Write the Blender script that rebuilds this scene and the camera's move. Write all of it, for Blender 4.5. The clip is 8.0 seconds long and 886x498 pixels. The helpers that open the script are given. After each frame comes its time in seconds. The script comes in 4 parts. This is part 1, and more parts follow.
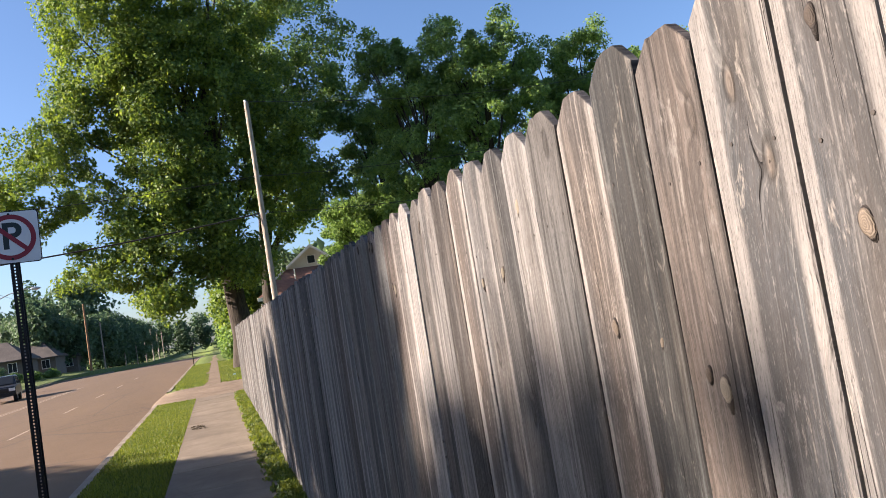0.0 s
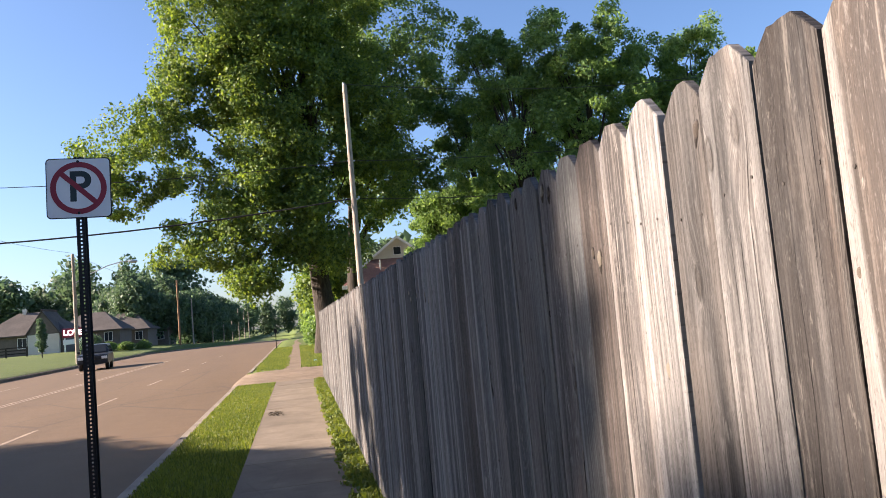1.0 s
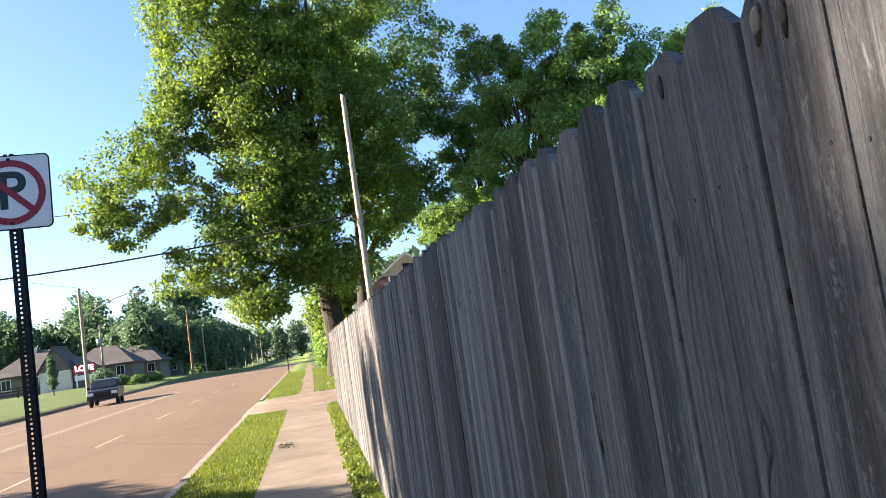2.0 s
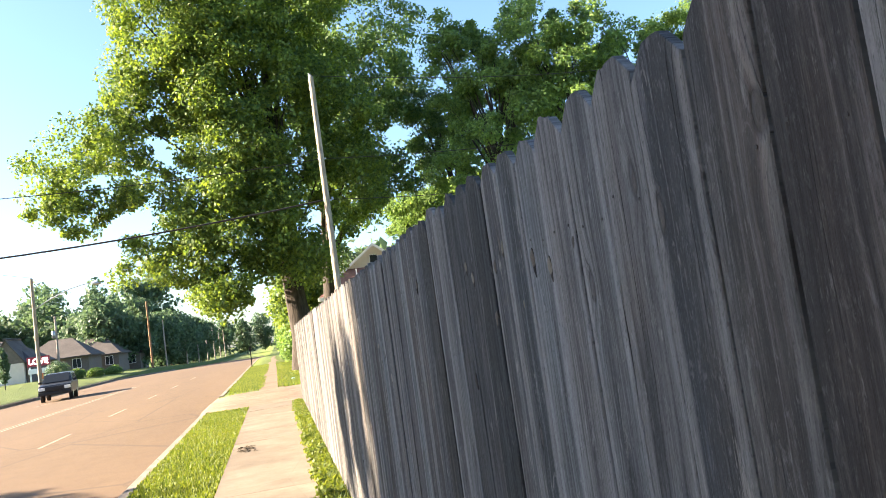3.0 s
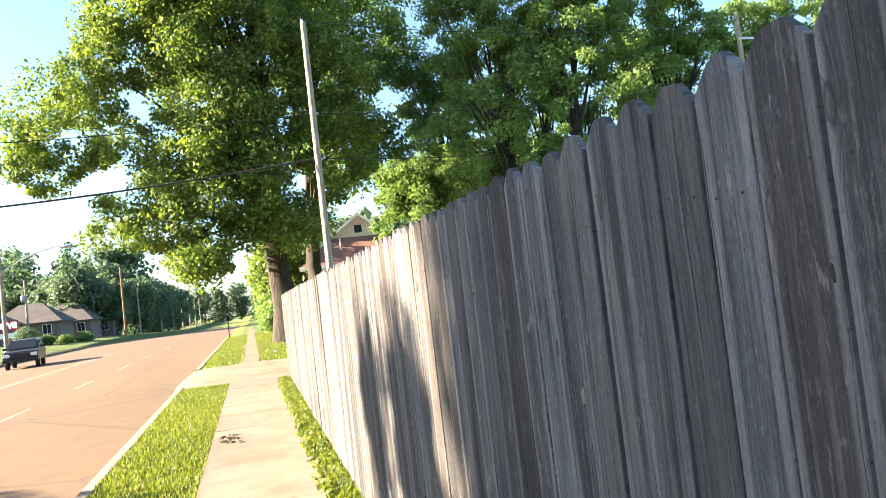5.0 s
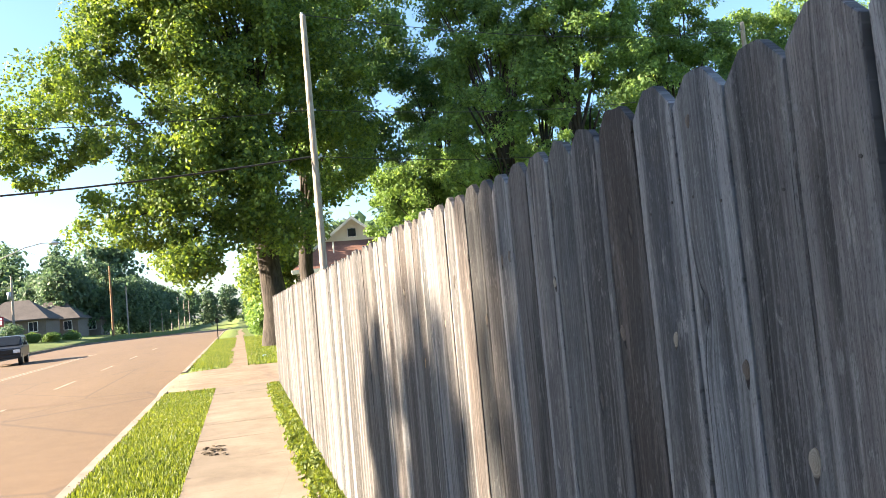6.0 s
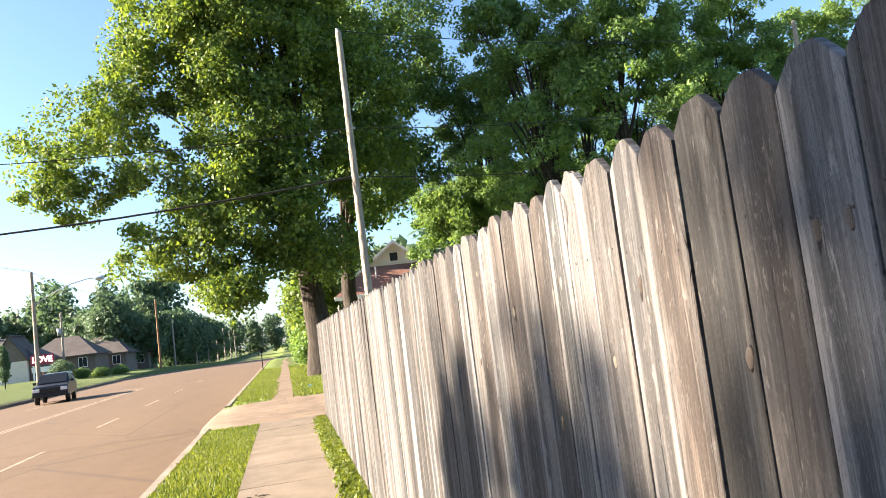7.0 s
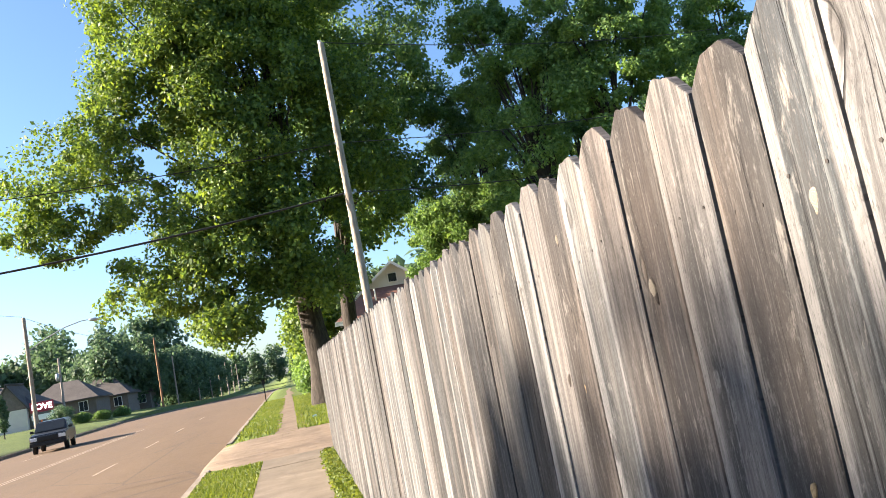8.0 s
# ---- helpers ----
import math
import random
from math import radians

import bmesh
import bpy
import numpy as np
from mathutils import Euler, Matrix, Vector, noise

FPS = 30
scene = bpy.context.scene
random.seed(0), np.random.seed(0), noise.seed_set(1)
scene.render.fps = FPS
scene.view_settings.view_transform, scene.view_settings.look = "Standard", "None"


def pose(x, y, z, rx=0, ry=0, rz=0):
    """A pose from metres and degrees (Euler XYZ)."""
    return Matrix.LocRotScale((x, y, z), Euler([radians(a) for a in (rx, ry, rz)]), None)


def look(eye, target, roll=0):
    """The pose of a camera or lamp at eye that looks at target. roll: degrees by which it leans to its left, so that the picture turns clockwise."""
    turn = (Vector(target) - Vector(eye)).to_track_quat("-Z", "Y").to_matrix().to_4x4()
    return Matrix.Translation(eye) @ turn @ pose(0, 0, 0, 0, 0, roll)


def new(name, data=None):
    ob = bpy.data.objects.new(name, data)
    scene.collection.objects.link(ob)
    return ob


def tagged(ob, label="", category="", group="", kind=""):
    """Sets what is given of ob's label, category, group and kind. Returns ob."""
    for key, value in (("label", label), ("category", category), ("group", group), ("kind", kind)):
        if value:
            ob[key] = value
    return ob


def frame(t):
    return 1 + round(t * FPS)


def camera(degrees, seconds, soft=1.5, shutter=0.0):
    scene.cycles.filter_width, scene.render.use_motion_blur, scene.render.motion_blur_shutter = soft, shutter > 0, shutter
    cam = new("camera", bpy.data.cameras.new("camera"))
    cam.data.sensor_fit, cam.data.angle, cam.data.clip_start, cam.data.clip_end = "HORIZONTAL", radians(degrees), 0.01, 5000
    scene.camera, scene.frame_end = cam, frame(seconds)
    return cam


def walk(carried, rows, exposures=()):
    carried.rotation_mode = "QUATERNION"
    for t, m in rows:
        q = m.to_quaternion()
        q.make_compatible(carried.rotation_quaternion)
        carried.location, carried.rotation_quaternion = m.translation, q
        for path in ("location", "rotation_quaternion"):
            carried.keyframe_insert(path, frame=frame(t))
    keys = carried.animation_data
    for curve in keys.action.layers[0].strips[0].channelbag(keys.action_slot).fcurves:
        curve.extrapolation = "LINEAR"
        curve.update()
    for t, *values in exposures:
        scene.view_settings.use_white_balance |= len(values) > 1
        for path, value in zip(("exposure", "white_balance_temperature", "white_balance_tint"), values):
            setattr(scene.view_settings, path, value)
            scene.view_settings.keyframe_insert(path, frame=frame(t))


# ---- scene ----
cam = camera(60.0, 8.0, soft=0.9)
PATH = [
    (0, (0.094, 0.483, 1.625), (0.689, 2.387, 1.765), -9.3),
    (0.5, (0.128, 1.02, 1.628), (0.643, 2.944, 1.812), -6.4),
    (1, (0.091, 1.59, 1.617), (0.476, 3.546, 1.781), -5.1),
    (1.5, (0.164, 2.092, 1.581), (0.635, 4.028, 1.753), -4.4),
    (2, (0.187, 2.664, 1.609), (0.555, 4.619, 1.814), -8.3),
    (2.2, (0.175, 2.86, 1.624), (0.632, 4.798, 1.811), -7.9),
    (3.3, (0.194, 4.153, 1.612), (0.646, 6.093, 1.788), -8.1),
    (3.5, (0.162, 4.322, 1.641), (0.662, 6.25, 1.822), -8.8),
    (4, (0.165, 4.861, 1.638), (0.824, 6.739, 1.843), -10.2),
    (4.5, (0.081, 5.455, 1.626), (0.666, 7.364, 1.741), -11.1),
    (4.7, (0.025, 5.64, 1.645), (0.579, 7.56, 1.74), -8.2),
    (5.8, (-0.021, 6.435, 1.631), (0.44, 8.377, 1.747), -5.7),
    (6, (0.004, 6.643, 1.625), (0.524, 8.57, 1.746), -5.2),
    (6.5, (0.031, 7.216, 1.653), (0.544, 9.139, 1.853), -8.2),
    (7, (0.044, 7.8, 1.649), (0.468, 9.745, 1.84), -7.1),
    (7.5, (0.118, 8.293, 1.642), (0.718, 10.196, 1.775), -10.5),
    (8, (0.113, 8.821, 1.633), (0.552, 10.758, 1.871), -11.0),
]
EXPOSURES = [(0.0, 1.9, 6250, 17), (1.0, 2.02, 6350, 18), (1.5, 2.12, 6200, 14), (2.0, 2.6, 6250, 13), (3.5, 3.22, 7100, 10), (4.0, 3.55, 7150, 11), (4.5, 3.4, 7000, 10), (6.0, 2.93, 6650, 10), (6.5, 2.93, 6600, 11), (7.0, 2.67, 6550, 12), (7.5, 2.46, 6450, 11), (8.0, 2.42, 6300, 11)]
walk(cam, [(t, look(eye, target, roll)) for t, eye, target, roll in PATH], EXPOSURES)

# ---- light ----
SUN_EL, SUN_AZ = 24.0, -80.0
world = bpy.data.worlds.new("sky")
scene.world = world
world.use_nodes = True
wn = world.node_tree.nodes
sky = wn.new("ShaderNodeTexSky")
sky.sky_type = "NISHITA"
sky.sun_disc = False
sky.sun_elevation, sky.sun_rotation = radians(SUN_EL), radians(SUN_AZ)
sky.air_density, sky.dust_density, sky.ozone_density = 1.0, 1.2, 4.5
wn["Background"].inputs["Strength"].default_value = 0.057
world.node_tree.links.new(sky.outputs[0], wn["Background"].inputs["Color"])
sun = new("sun", bpy.data.lights.new("sun", "SUN"))
sun.data.energy, sun.data.angle, sun.data.color = 5.0, radians(0.45), (1.0, 0.84, 0.66)
SUN_WAY = Vector((math.sin(radians(SUN_AZ)) * math.cos(radians(SUN_EL)), math.cos(radians(SUN_AZ)) * math.cos(radians(SUN_EL)), math.sin(radians(SUN_EL))))
sun.matrix_world = look(SUN_WAY * 60, (0, 0, 0))


# ---- small tools ----
def rng(seed):
    return np.random.default_rng(seed)


def mesh_of(name, verts, faces, *mats):
    me = bpy.data.meshes.new(name)
    me.from_pydata([tuple(v) for v in verts], [], [tuple(f) for f in faces])
    for m in mats:
        me.materials.append(m)
    me.update()
    return me


def mesh_np(name, verts, faces, *mats):
    """A mesh from arrays; all faces have the same number of corners."""
    me = bpy.data.meshes.new(name)
    n, k = faces.shape
    me.vertices.add(len(verts))
    me.vertices.foreach_set("co", np.asarray(verts, np.float32).ravel())
    me.loops.add(n * k)
    me.loops.foreach_set("vertex_index", faces.astype(np.int32).ravel())
    me.polygons.add(n)
    me.polygons.foreach_set("loop_start", np.arange(0, n * k, k, dtype=np.int32))
    me.polygons.foreach_set("loop_total", np.full(n, k, np.int32))
    for m in mats:
        me.materials.append(m)
    me.update(calc_edges=True)
    return me


def bm_mesh(name, bm, *mats):
    me = bpy.data.meshes.new(name)
    bm.normal_update()
    bm.to_mesh(me)
    bm.free()
    for m in mats:
        me.materials.append(m)
    return me


def thing(name, label, category, at=(0, 0, 0), rz=0.0, group="", kind=""):
    ob = new(name)
    ob.matrix_basis = pose(*at, 0, 0, rz)
    return tagged(ob, label, category, group, kind)


def part(name, data, material, parent, label=""):
    """One mesh object under a thing or a part; data is a bmesh or a mesh."""
    me = bm_mesh(name, data, material) if isinstance(data, bmesh.types.BMesh) else data
    ob = new(name, me)
    ob.parent = parent
    return tagged(ob, label)


def add_box(bm, lo, hi, bevel=0.0):
    made = bmesh.ops.create_cube(bm, size=1.0)["verts"]
    for v in made:
        v.co = Vector([lo[n] + (v.co[n] + 0.5) * (hi[n] - lo[n]) for n in range(3)])
    if bevel:
        edges = list({e for v in made for e in v.link_edges})
        bmesh.ops.bevel(bm, geom=edges, offset=bevel, segments=2, affect="EDGES", profile=0.6)
    return bm


def box(lo, hi, bevel=0.0):
    return add_box(bmesh.new(), lo, hi, bevel)


def tube(points, radii, sides=8):
    """Vertices and quads of a tapered tube through the points."""
    p = np.asarray(points, float)
    way = np.gradient(p, axis=0)
    way /= np.linalg.norm(way, axis=1)[:, None] + 1e-9
    ref = np.where(np.abs(way[:, 2:3]) > 0.9, [[1.0, 0, 0]], [[0, 0, 1.0]])
    a = np.cross(way, ref)
    a /= np.linalg.norm(a, axis=1)[:, None] + 1e-9
    b = np.cross(way, a)
    ang = np.linspace(0, 2 * np.pi, sides, endpoint=False)
    ring = np.cos(ang)[None, :, None] * a[:, None] + np.sin(ang)[None, :, None] * b[:, None]
    verts = (p[:, None] + ring * np.asarray(radii, float)[:, None, None]).reshape(-1, 3)
    i, j = np.meshgrid(np.arange(len(p) - 1), np.arange(sides), indexing="ij")
    k = (j + 1) % sides
    faces = np.stack([i * sides + j, i * sides + k, (i + 1) * sides + k, (i + 1) * sides + j], -1).reshape(-1, 4)
    return verts, faces


def joined(pieces):
    vs, fs, n = [], [], 0
    for v, f in pieces:
        vs.append(v)
        fs.append(f + n)
        n += len(v)
    return np.concatenate(vs), np.concatenate(fs)


def smooth(me):
    me.polygons.foreach_set("use_smooth", np.ones(len(me.polygons), bool))
    return me


# ---- materials ----
class Mat:
    """A node material with a few short-hands."""

    def __init__(self, name, rough=0.8, metal=0.0, spec=0.3):
        self.m = bpy.data.materials.new(name)
        self.m.use_nodes = True
        self.n, self.l = self.m.node_tree.nodes, self.m.node_tree.links
        self.b = self.n["Principled BSDF"]
        self.b.inputs["Roughness"].default_value = rough
        self.b.inputs["Metallic"].default_value = metal
        self.b.inputs["Specular IOR Level"].default_value = spec

    def put(self, value, socket):
        if isinstance(value, bpy.types.NodeSocket):
            self.l.new(value, socket)
        elif isinstance(value, (tuple, list)) and len(value) == 3 and socket.type == "RGBA":
            socket.default_value = (*value, 1)
        else:
            socket.default_value = value

    def math(self, op, a, b=0.0, c=None, clamp=False):
        n = self.n.new("ShaderNodeMath")
        n.operation, n.use_clamp = op, clamp
        self.put(a, n.inputs[0])
        self.put(b, n.inputs[1])
        if c is not None:
            self.put(c, n.inputs[2])
        return n.outputs[0]

    def coords(self, kind="Object"):
        return self.n.new("ShaderNodeTexCoord").outputs[kind]

    def position(self):
        return self.n.new("ShaderNodeNewGeometry").outputs["Position"]

    def random(self):
        return self.n.new("ShaderNodeObjectInfo").outputs["Random"]

    def island(self):
        return self.n.new("ShaderNodeNewGeometry").outputs["Random Per Island"]

    def split(self, v):
        n = self.n.new("ShaderNodeSeparateXYZ")
        self.put(v, n.inputs[0])
        return n.outputs

    def join(self, x, y, z):
        n = self.n.new("ShaderNodeCombineXYZ")
        for value, s in zip((x, y, z), n.inputs):
            self.put(value, s)
        return n.outputs[0]

    def scaled(self, v, s):
        n = self.n.new("ShaderNodeVectorMath")
        n.operation = "MULTIPLY"
        self.put(v, n.inputs[0])
        n.inputs[1].default_value = s
        return n.outputs[0]

    def noise(self, v, scale, detail=4.0, rough=0.6, distort=0.0):
        n = self.n.new("ShaderNodeTexNoise")
        self.put(v, n.inputs["Vector"])
        for key, value in (("Scale", scale), ("Detail", detail), ("Roughness", rough), ("Distortion", distort)):
            n.inputs[key].default_value = value
        return n.outputs[0]

    def voronoi(self, v, scale, feature="F1", out="Distance", dims="3D"):
        n = self.n.new("ShaderNodeTexVoronoi")
        n.feature, n.voronoi_dimensions = feature, dims
        self.put(v, n.inputs["Vector"])
        n.inputs["Scale"].default_value = scale
        return n.outputs[out]

    def ramp(self, f, *stops):
        n = self.n.new("ShaderNodeValToRGB")
        e = n.color_ramp.elements
        while len(e) < len(stops):
            e.new(0.5)
        for el, (at, c) in zip(e, stops):
            el.position, el.color = at, (*c, 1) if isinstance(c, tuple) else (c, c, c, 1)
        self.put(f, n.inputs[0])
        return n.outputs[0]

    def mix(self, f, a, b, blend="MIX"):
        n = self.n.new("ShaderNodeMix")
        n.data_type, n.blend_type = "RGBA", blend
        self.put(f, n.inputs[0])
        self.put(a, n.inputs[6])
        self.put(b, n.inputs[7])
        return n.outputs[2]

    def hsv(self, c, hue=0.5, sat=1.0, val=1.0):
        n = self.n.new("ShaderNodeHueSaturation")
        for value, s in zip((hue, sat, val, 1.0, c), (n.inputs[0], n.inputs[1], n.inputs[2], n.inputs[3], n.inputs[4])):
            self.put(value, s)
        return n.outputs[0]

    def color(self, c):
        self.put(c, self.b.inputs["Base Color"])
        return self

    def rough(self, r):
        self.put(r, self.b.inputs["Roughness"])
        return self

    def bump(self, h, strength=0.3, distance=0.01):
        n = self.n.new("ShaderNodeBump")
        n.inputs["Strength"].default_value, n.inputs["Distance"].default_value = strength, distance
        self.put(h, n.inputs["Height"])
        self.l.new(n.outputs[0], self.b.inputs["Normal"])
        return self


def plain(name, color, rough=0.6, metal=0.0, vary=0.15, scale=6.0):
    """A simple painted or cast surface with slight mottling and fine relief."""
    m = Mat(name, rough, metal)
    p = m.coords()
    n = m.noise(p, scale)
    n2 = m.noise(p, scale * 9)
    dark = tuple(c * (1 - vary) for c in color)
    lite = tuple(min(1.0, c * (1 + vary)) for c in color)
    m.color(m.ramp(m.math("ADD", m.math("MULTIPLY", n, 0.7), m.math("MULTIPLY", n2, 0.3)), (0.3, dark), (0.7, lite)))
    m.bump(n2, 0.15, 0.004)
    return m.m


def weathered_wood():
    m = Mat("weathered_fence_wood", 0.82, 0.0, 0.25)
    x, y, z = m.split(m.coords())
    r = m.random()
    r1, r2 = m.math("MULTIPLY", r, 91.0), m.math("FRACT", m.math("MULTIPLY", r, 57.3))
    r3 = m.math("FRACT", m.math("MULTIPLY", r, 213.7))
    # knots: sparse ellipses along the board
    kv = m.join(m.math("ADD", m.math("MULTIPLY", y, 4.2), r1), m.math("ADD", m.math("MULTIPLY", z, 1.45), m.math("MULTIPLY", r2, 37.0)), 0.0)
    kd = m.voronoi(kv, 1.0, dims="2D")
    kd = m.math("ADD", kd, m.math("MULTIPLY", m.math("SUBTRACT", m.noise(kv, 9.0, 2.0), 0.5), 0.03))
    knot = m.ramp(kd, (0.0, 1.0), (0.02, 1.0), (0.033, 0.0))
    whorl = m.math("SINE", m.math("MULTIPLY", kd, 420.0))
    ring = m.ramp(kd, (0.018, 0.0), (0.034, 1.0), (0.05, 0.0))
    pull = m.math("POWER", m.math("MAXIMUM", m.math("SUBTRACT", 0.2, kd), 0.0), 2.0)
    # grain, bent round the knots
    wob = m.noise(m.join(m.math("MULTIPLY", y, 9.0), m.math("ADD", m.math("MULTIPLY", z, 1.1), r1), r1), 1.0, 3.0, 0.5)
    gy = m.math("ADD", m.math("ADD", m.math("MULTIPLY", y, 120.0), m.math("MULTIPLY", wob, 6.0)), m.math("MULTIPLY", pull, 95.0))
    gv = m.join(gy, m.math("ADD", m.math("MULTIPLY", z, 1.6), r1), r1)
    grain = m.noise(gv, 1.0, 3.0, 0.55)
    fine = m.noise(m.join(m.math("MULTIPLY", gy, 4.5), m.math("MULTIPLY", z, 9.0), r1), 1.0, 3.0, 0.7)
    crack = m.ramp(m.noise(m.join(m.math("MULTIPLY", gy, 2.0), m.math("ADD", m.math("MULTIPLY", z, 1.2), r1), r1), 1.0, 3.0, 0.55), (0.31, 1.0), (0.345, 0.0))
    # broad silvering, tan bare patches and dark damp stains
    blot = m.noise(m.join(m.math("ADD", m.math("MULTIPLY", y, 5.0), r1), m.math("MULTIPLY", z, 1.3), r1), 1.0, 4.0, 0.6)
    stain = m.noise(m.join(m.math("ADD", m.math("MULTIPLY", y, 11.0), r1), m.math("ADD", m.math("MULTIPLY", z, 0.7), r1), 3.0), 1.0, 3.0, 0.55)
    fleck = m.noise(m.join(m.math("MULTIPLY", y, 120.0), m.math("MULTIPLY", z, 30.0), r1), 1.0, 4.0, 0.7)
    base = m.ramp(grain, (0.3, (0.135, 0.108, 0.09)), (0.5, (0.225, 0.185, 0.155)), (0.7, (0.31, 0.265, 0.23)))
    grey = m.ramp(grain, (0.3, (0.10, 0.097, 0.095)), (0.55, (0.205, 0.197, 0.19)), (0.75, (0.30, 0.288, 0.275)))
    c = m.mix(m.ramp(m.math("ADD", blot, m.math("MULTIPLY", m.math("SUBTRACT", r2, 0.5), 0.35)), (0.42, 0.0), (0.62, 1.0)), base, grey)
    c = m.mix(m.math("MULTIPLY", m.ramp(m.math("ADD", stain, m.math("MULTIPLY", m.math("SUBTRACT", r3, 0.5), 0.26)), (0.46, 0.0), (0.54, 1.0)), 0.85), c, (0.05, 0.052, 0.054))
    core = m.math("ADD", m.math("MULTIPLY", m.math("ABSOLUTE", y), 15.7), m.math("MULTIPLY", m.math("SUBTRACT", stain, 0.5), 1.6))
    core = m.math("MULTIPLY", m.ramp(core, (0.45, 1.0), (0.66, 0.0)), m.ramp(m.math("ADD", r3, m.math("MULTIPLY", m.math("SUBTRACT", blot, 0.5), 1.2)), (0.3, 0.0), (0.5, 1.0)))
    c = m.mix(m.math("MULTIPLY", core, 0.72), c, m.mix(grain, (0.045, 0.045, 0.048), (0.12, 0.112, 0.108)))
    rub = m.noise(m.join(m.math("ADD", m.math("MULTIPLY", y, 24.0), r1), m.math("ADD", m.math("MULTIPLY", z, 2.2), r1), r1), 1.0, 7.0, 0.75, 0.2)
    c = m.mix(m.math("MULTIPLY", m.ramp(rub, (0.52, 0.0), (0.68, 1.0)), 0.42), c, (0.38, 0.36, 0.335))
    c = m.mix(m.math("MULTIPLY", m.ramp(rub, (0.34, 1.0), (0.46, 0.0)), 0.5), c, (0.06, 0.053, 0.05))
    drift = m.noise(m.join(m.math("ADD", m.math("MULTIPLY", y, 7.0), r1), m.math("ADD", m.math("MULTIPLY", z, 1.7), r1), 8.0), 1.0, 3.0, 0.5)
    c = m.mix(0.6, c, m.mix(m.ramp(drift, (0.38, 0.0), (0.62, 1.0)), (1.0, 0.82, 0.66), (0.80, 0.87, 0.96)), "MULTIPLY")
    streak = m.noise(m.join(m.math("ADD", m.math("MULTIPLY", gy, 0.9), r1), m.math("ADD", m.math("MULTIPLY", z, 0.5), r1), 5.0), 1.0, 3.0, 0.6)
    c = m.mix(m.math("MULTIPLY", m.ramp(streak, (0.34, 1.0), (0.46, 0.0)), 0.55), c, (0.05, 0.047, 0.045))
    c = m.mix(m.math("MULTIPLY", m.ramp(streak, (0.56, 0.0), (0.68, 1.0)), 0.42), c, (0.36, 0.335, 0.305))
    c = m.mix(0.85, c, m.ramp(m.math("FRACT", m.math("MULTIPLY", r, 431.9)), (0.0, (1.04, 0.89, 0.78)), (0.25, (1.0, 0.96, 0.92)), (0.65, (0.88, 0.95, 1.0)), (1.0, (0.64, 0.80, 0.88))), "MULTIPLY")
    # rubbed pale strips along the board's edges
    edge = m.math("ADD", m.math("MULTIPLY", m.math("ABSOLUTE", y), 15.7), m.math("MULTIPLY", m.math("SUBTRACT", stain, 0.5), 1.1))
    c = m.mix(m.math("MULTIPLY", m.math("MULTIPLY", m.ramp(edge, (0.66, 0.0), (0.76, 1.0)), m.ramp(r2, (0.35, 0.1), (0.75, 1.0))), 0.62), c, m.mix(grain, (0.20, 0.19, 0.182), (0.42, 0.39, 0.36)))
    c = m.mix(m.math("MULTIPLY", m.math("MULTIPLY", m.ramp(fleck, (0.57, 0.0), (0.68, 1.0)), m.ramp(blot, (0.45, 0.0), (0.6, 1.0))), 0.26), c, (0.42, 0.385, 0.345))
    scuff = m.noise(m.join(m.math("ADD", m.math("MULTIPLY", y, 48.0), r1), m.math("ADD", m.math("MULTIPLY", z, 13.0), r1), r1), 1.0, 5.0, 0.72, 0.3)
    c = m.mix(m.math("MULTIPLY", m.ramp(scuff, (0.6, 0.0), (0.7, 1.0)), 0.38), c, (0.40, 0.375, 0.345))
    c = m.mix(m.math("MULTIPLY", m.ramp(scuff, (0.31, 1.0), (0.4, 0.0)), 0.35), c, (0.06, 0.054, 0.05))
    scar = m.noise(m.join(m.math("ADD", m.math("MULTIPLY", y, 38.0), r1), m.math("MULTIPLY", z, 7.0), r1), 1.0, 5.0, 0.75, 0.6)
    c = m.mix(m.math("MULTIPLY", m.ramp(scar, (0.60, 0.0), (0.66, 1.0)), 0.5), c, (0.40, 0.36, 0.31))
    c = m.mix(m.math("MULTIPLY", m.ramp(fine, (0.34, 1.0), (0.5, 0.0)), 0.45), c, (0.065, 0.055, 0.05))
    pit = m.noise(m.join(m.math("MULTIPLY", y, 420.0), m.math("ADD", m.math("MULTIPLY", z, 75.0), r1), r1), 1.0, 2.0, 0.6)
    c = m.mix(m.math("MULTIPLY", m.ramp(pit, (0.3, 1.0), (0.42, 0.0)), 0.55), c, (0.05, 0.044, 0.04))
    c = m.mix(m.math("MULTIPLY", m.ramp(pit, (0.6, 0.0), (0.72, 1.0)), 0.16), c, (0.48, 0.45, 0.41))
    c = m.mix(m.math("MULTIPLY", crack, 0.8), c, (0.02, 0.018, 0.017))
    c = m.mix(m.math("MULTIPLY", ring, 0.55), c, (0.04, 0.033, 0.028))
    c = m.mix(m.math("MULTIPLY", knot, 0.62), c, m.mix(m.math("MULTIPLY_ADD", whorl, 0.14, m.math("MULTIPLY", r3, 0.8), clamp=True), (0.06, 0.043, 0.032), (0.19, 0.15, 0.115)))
    c = m.hsv(c, 0.5, m.math("ADD", 0.32, m.math("MULTIPLY", r3, 0.55)), m.math("ADD", 0.42, m.math("MULTIPLY", r2, 0.56)))
    m.color(c)
    h = m.math("ADD", m.math("MULTIPLY", grain, 0.7), m.math("MULTIPLY", fine, 0.35))
    h = m.math("SUBTRACT", h, m.math("MULTIPLY", crack, 0.8))
    h = m.math("SUBTRACT", h, m.math("MULTIPLY", ring, 0.6))
    m.bump(h, 1.0, 0.006)
    return m.m


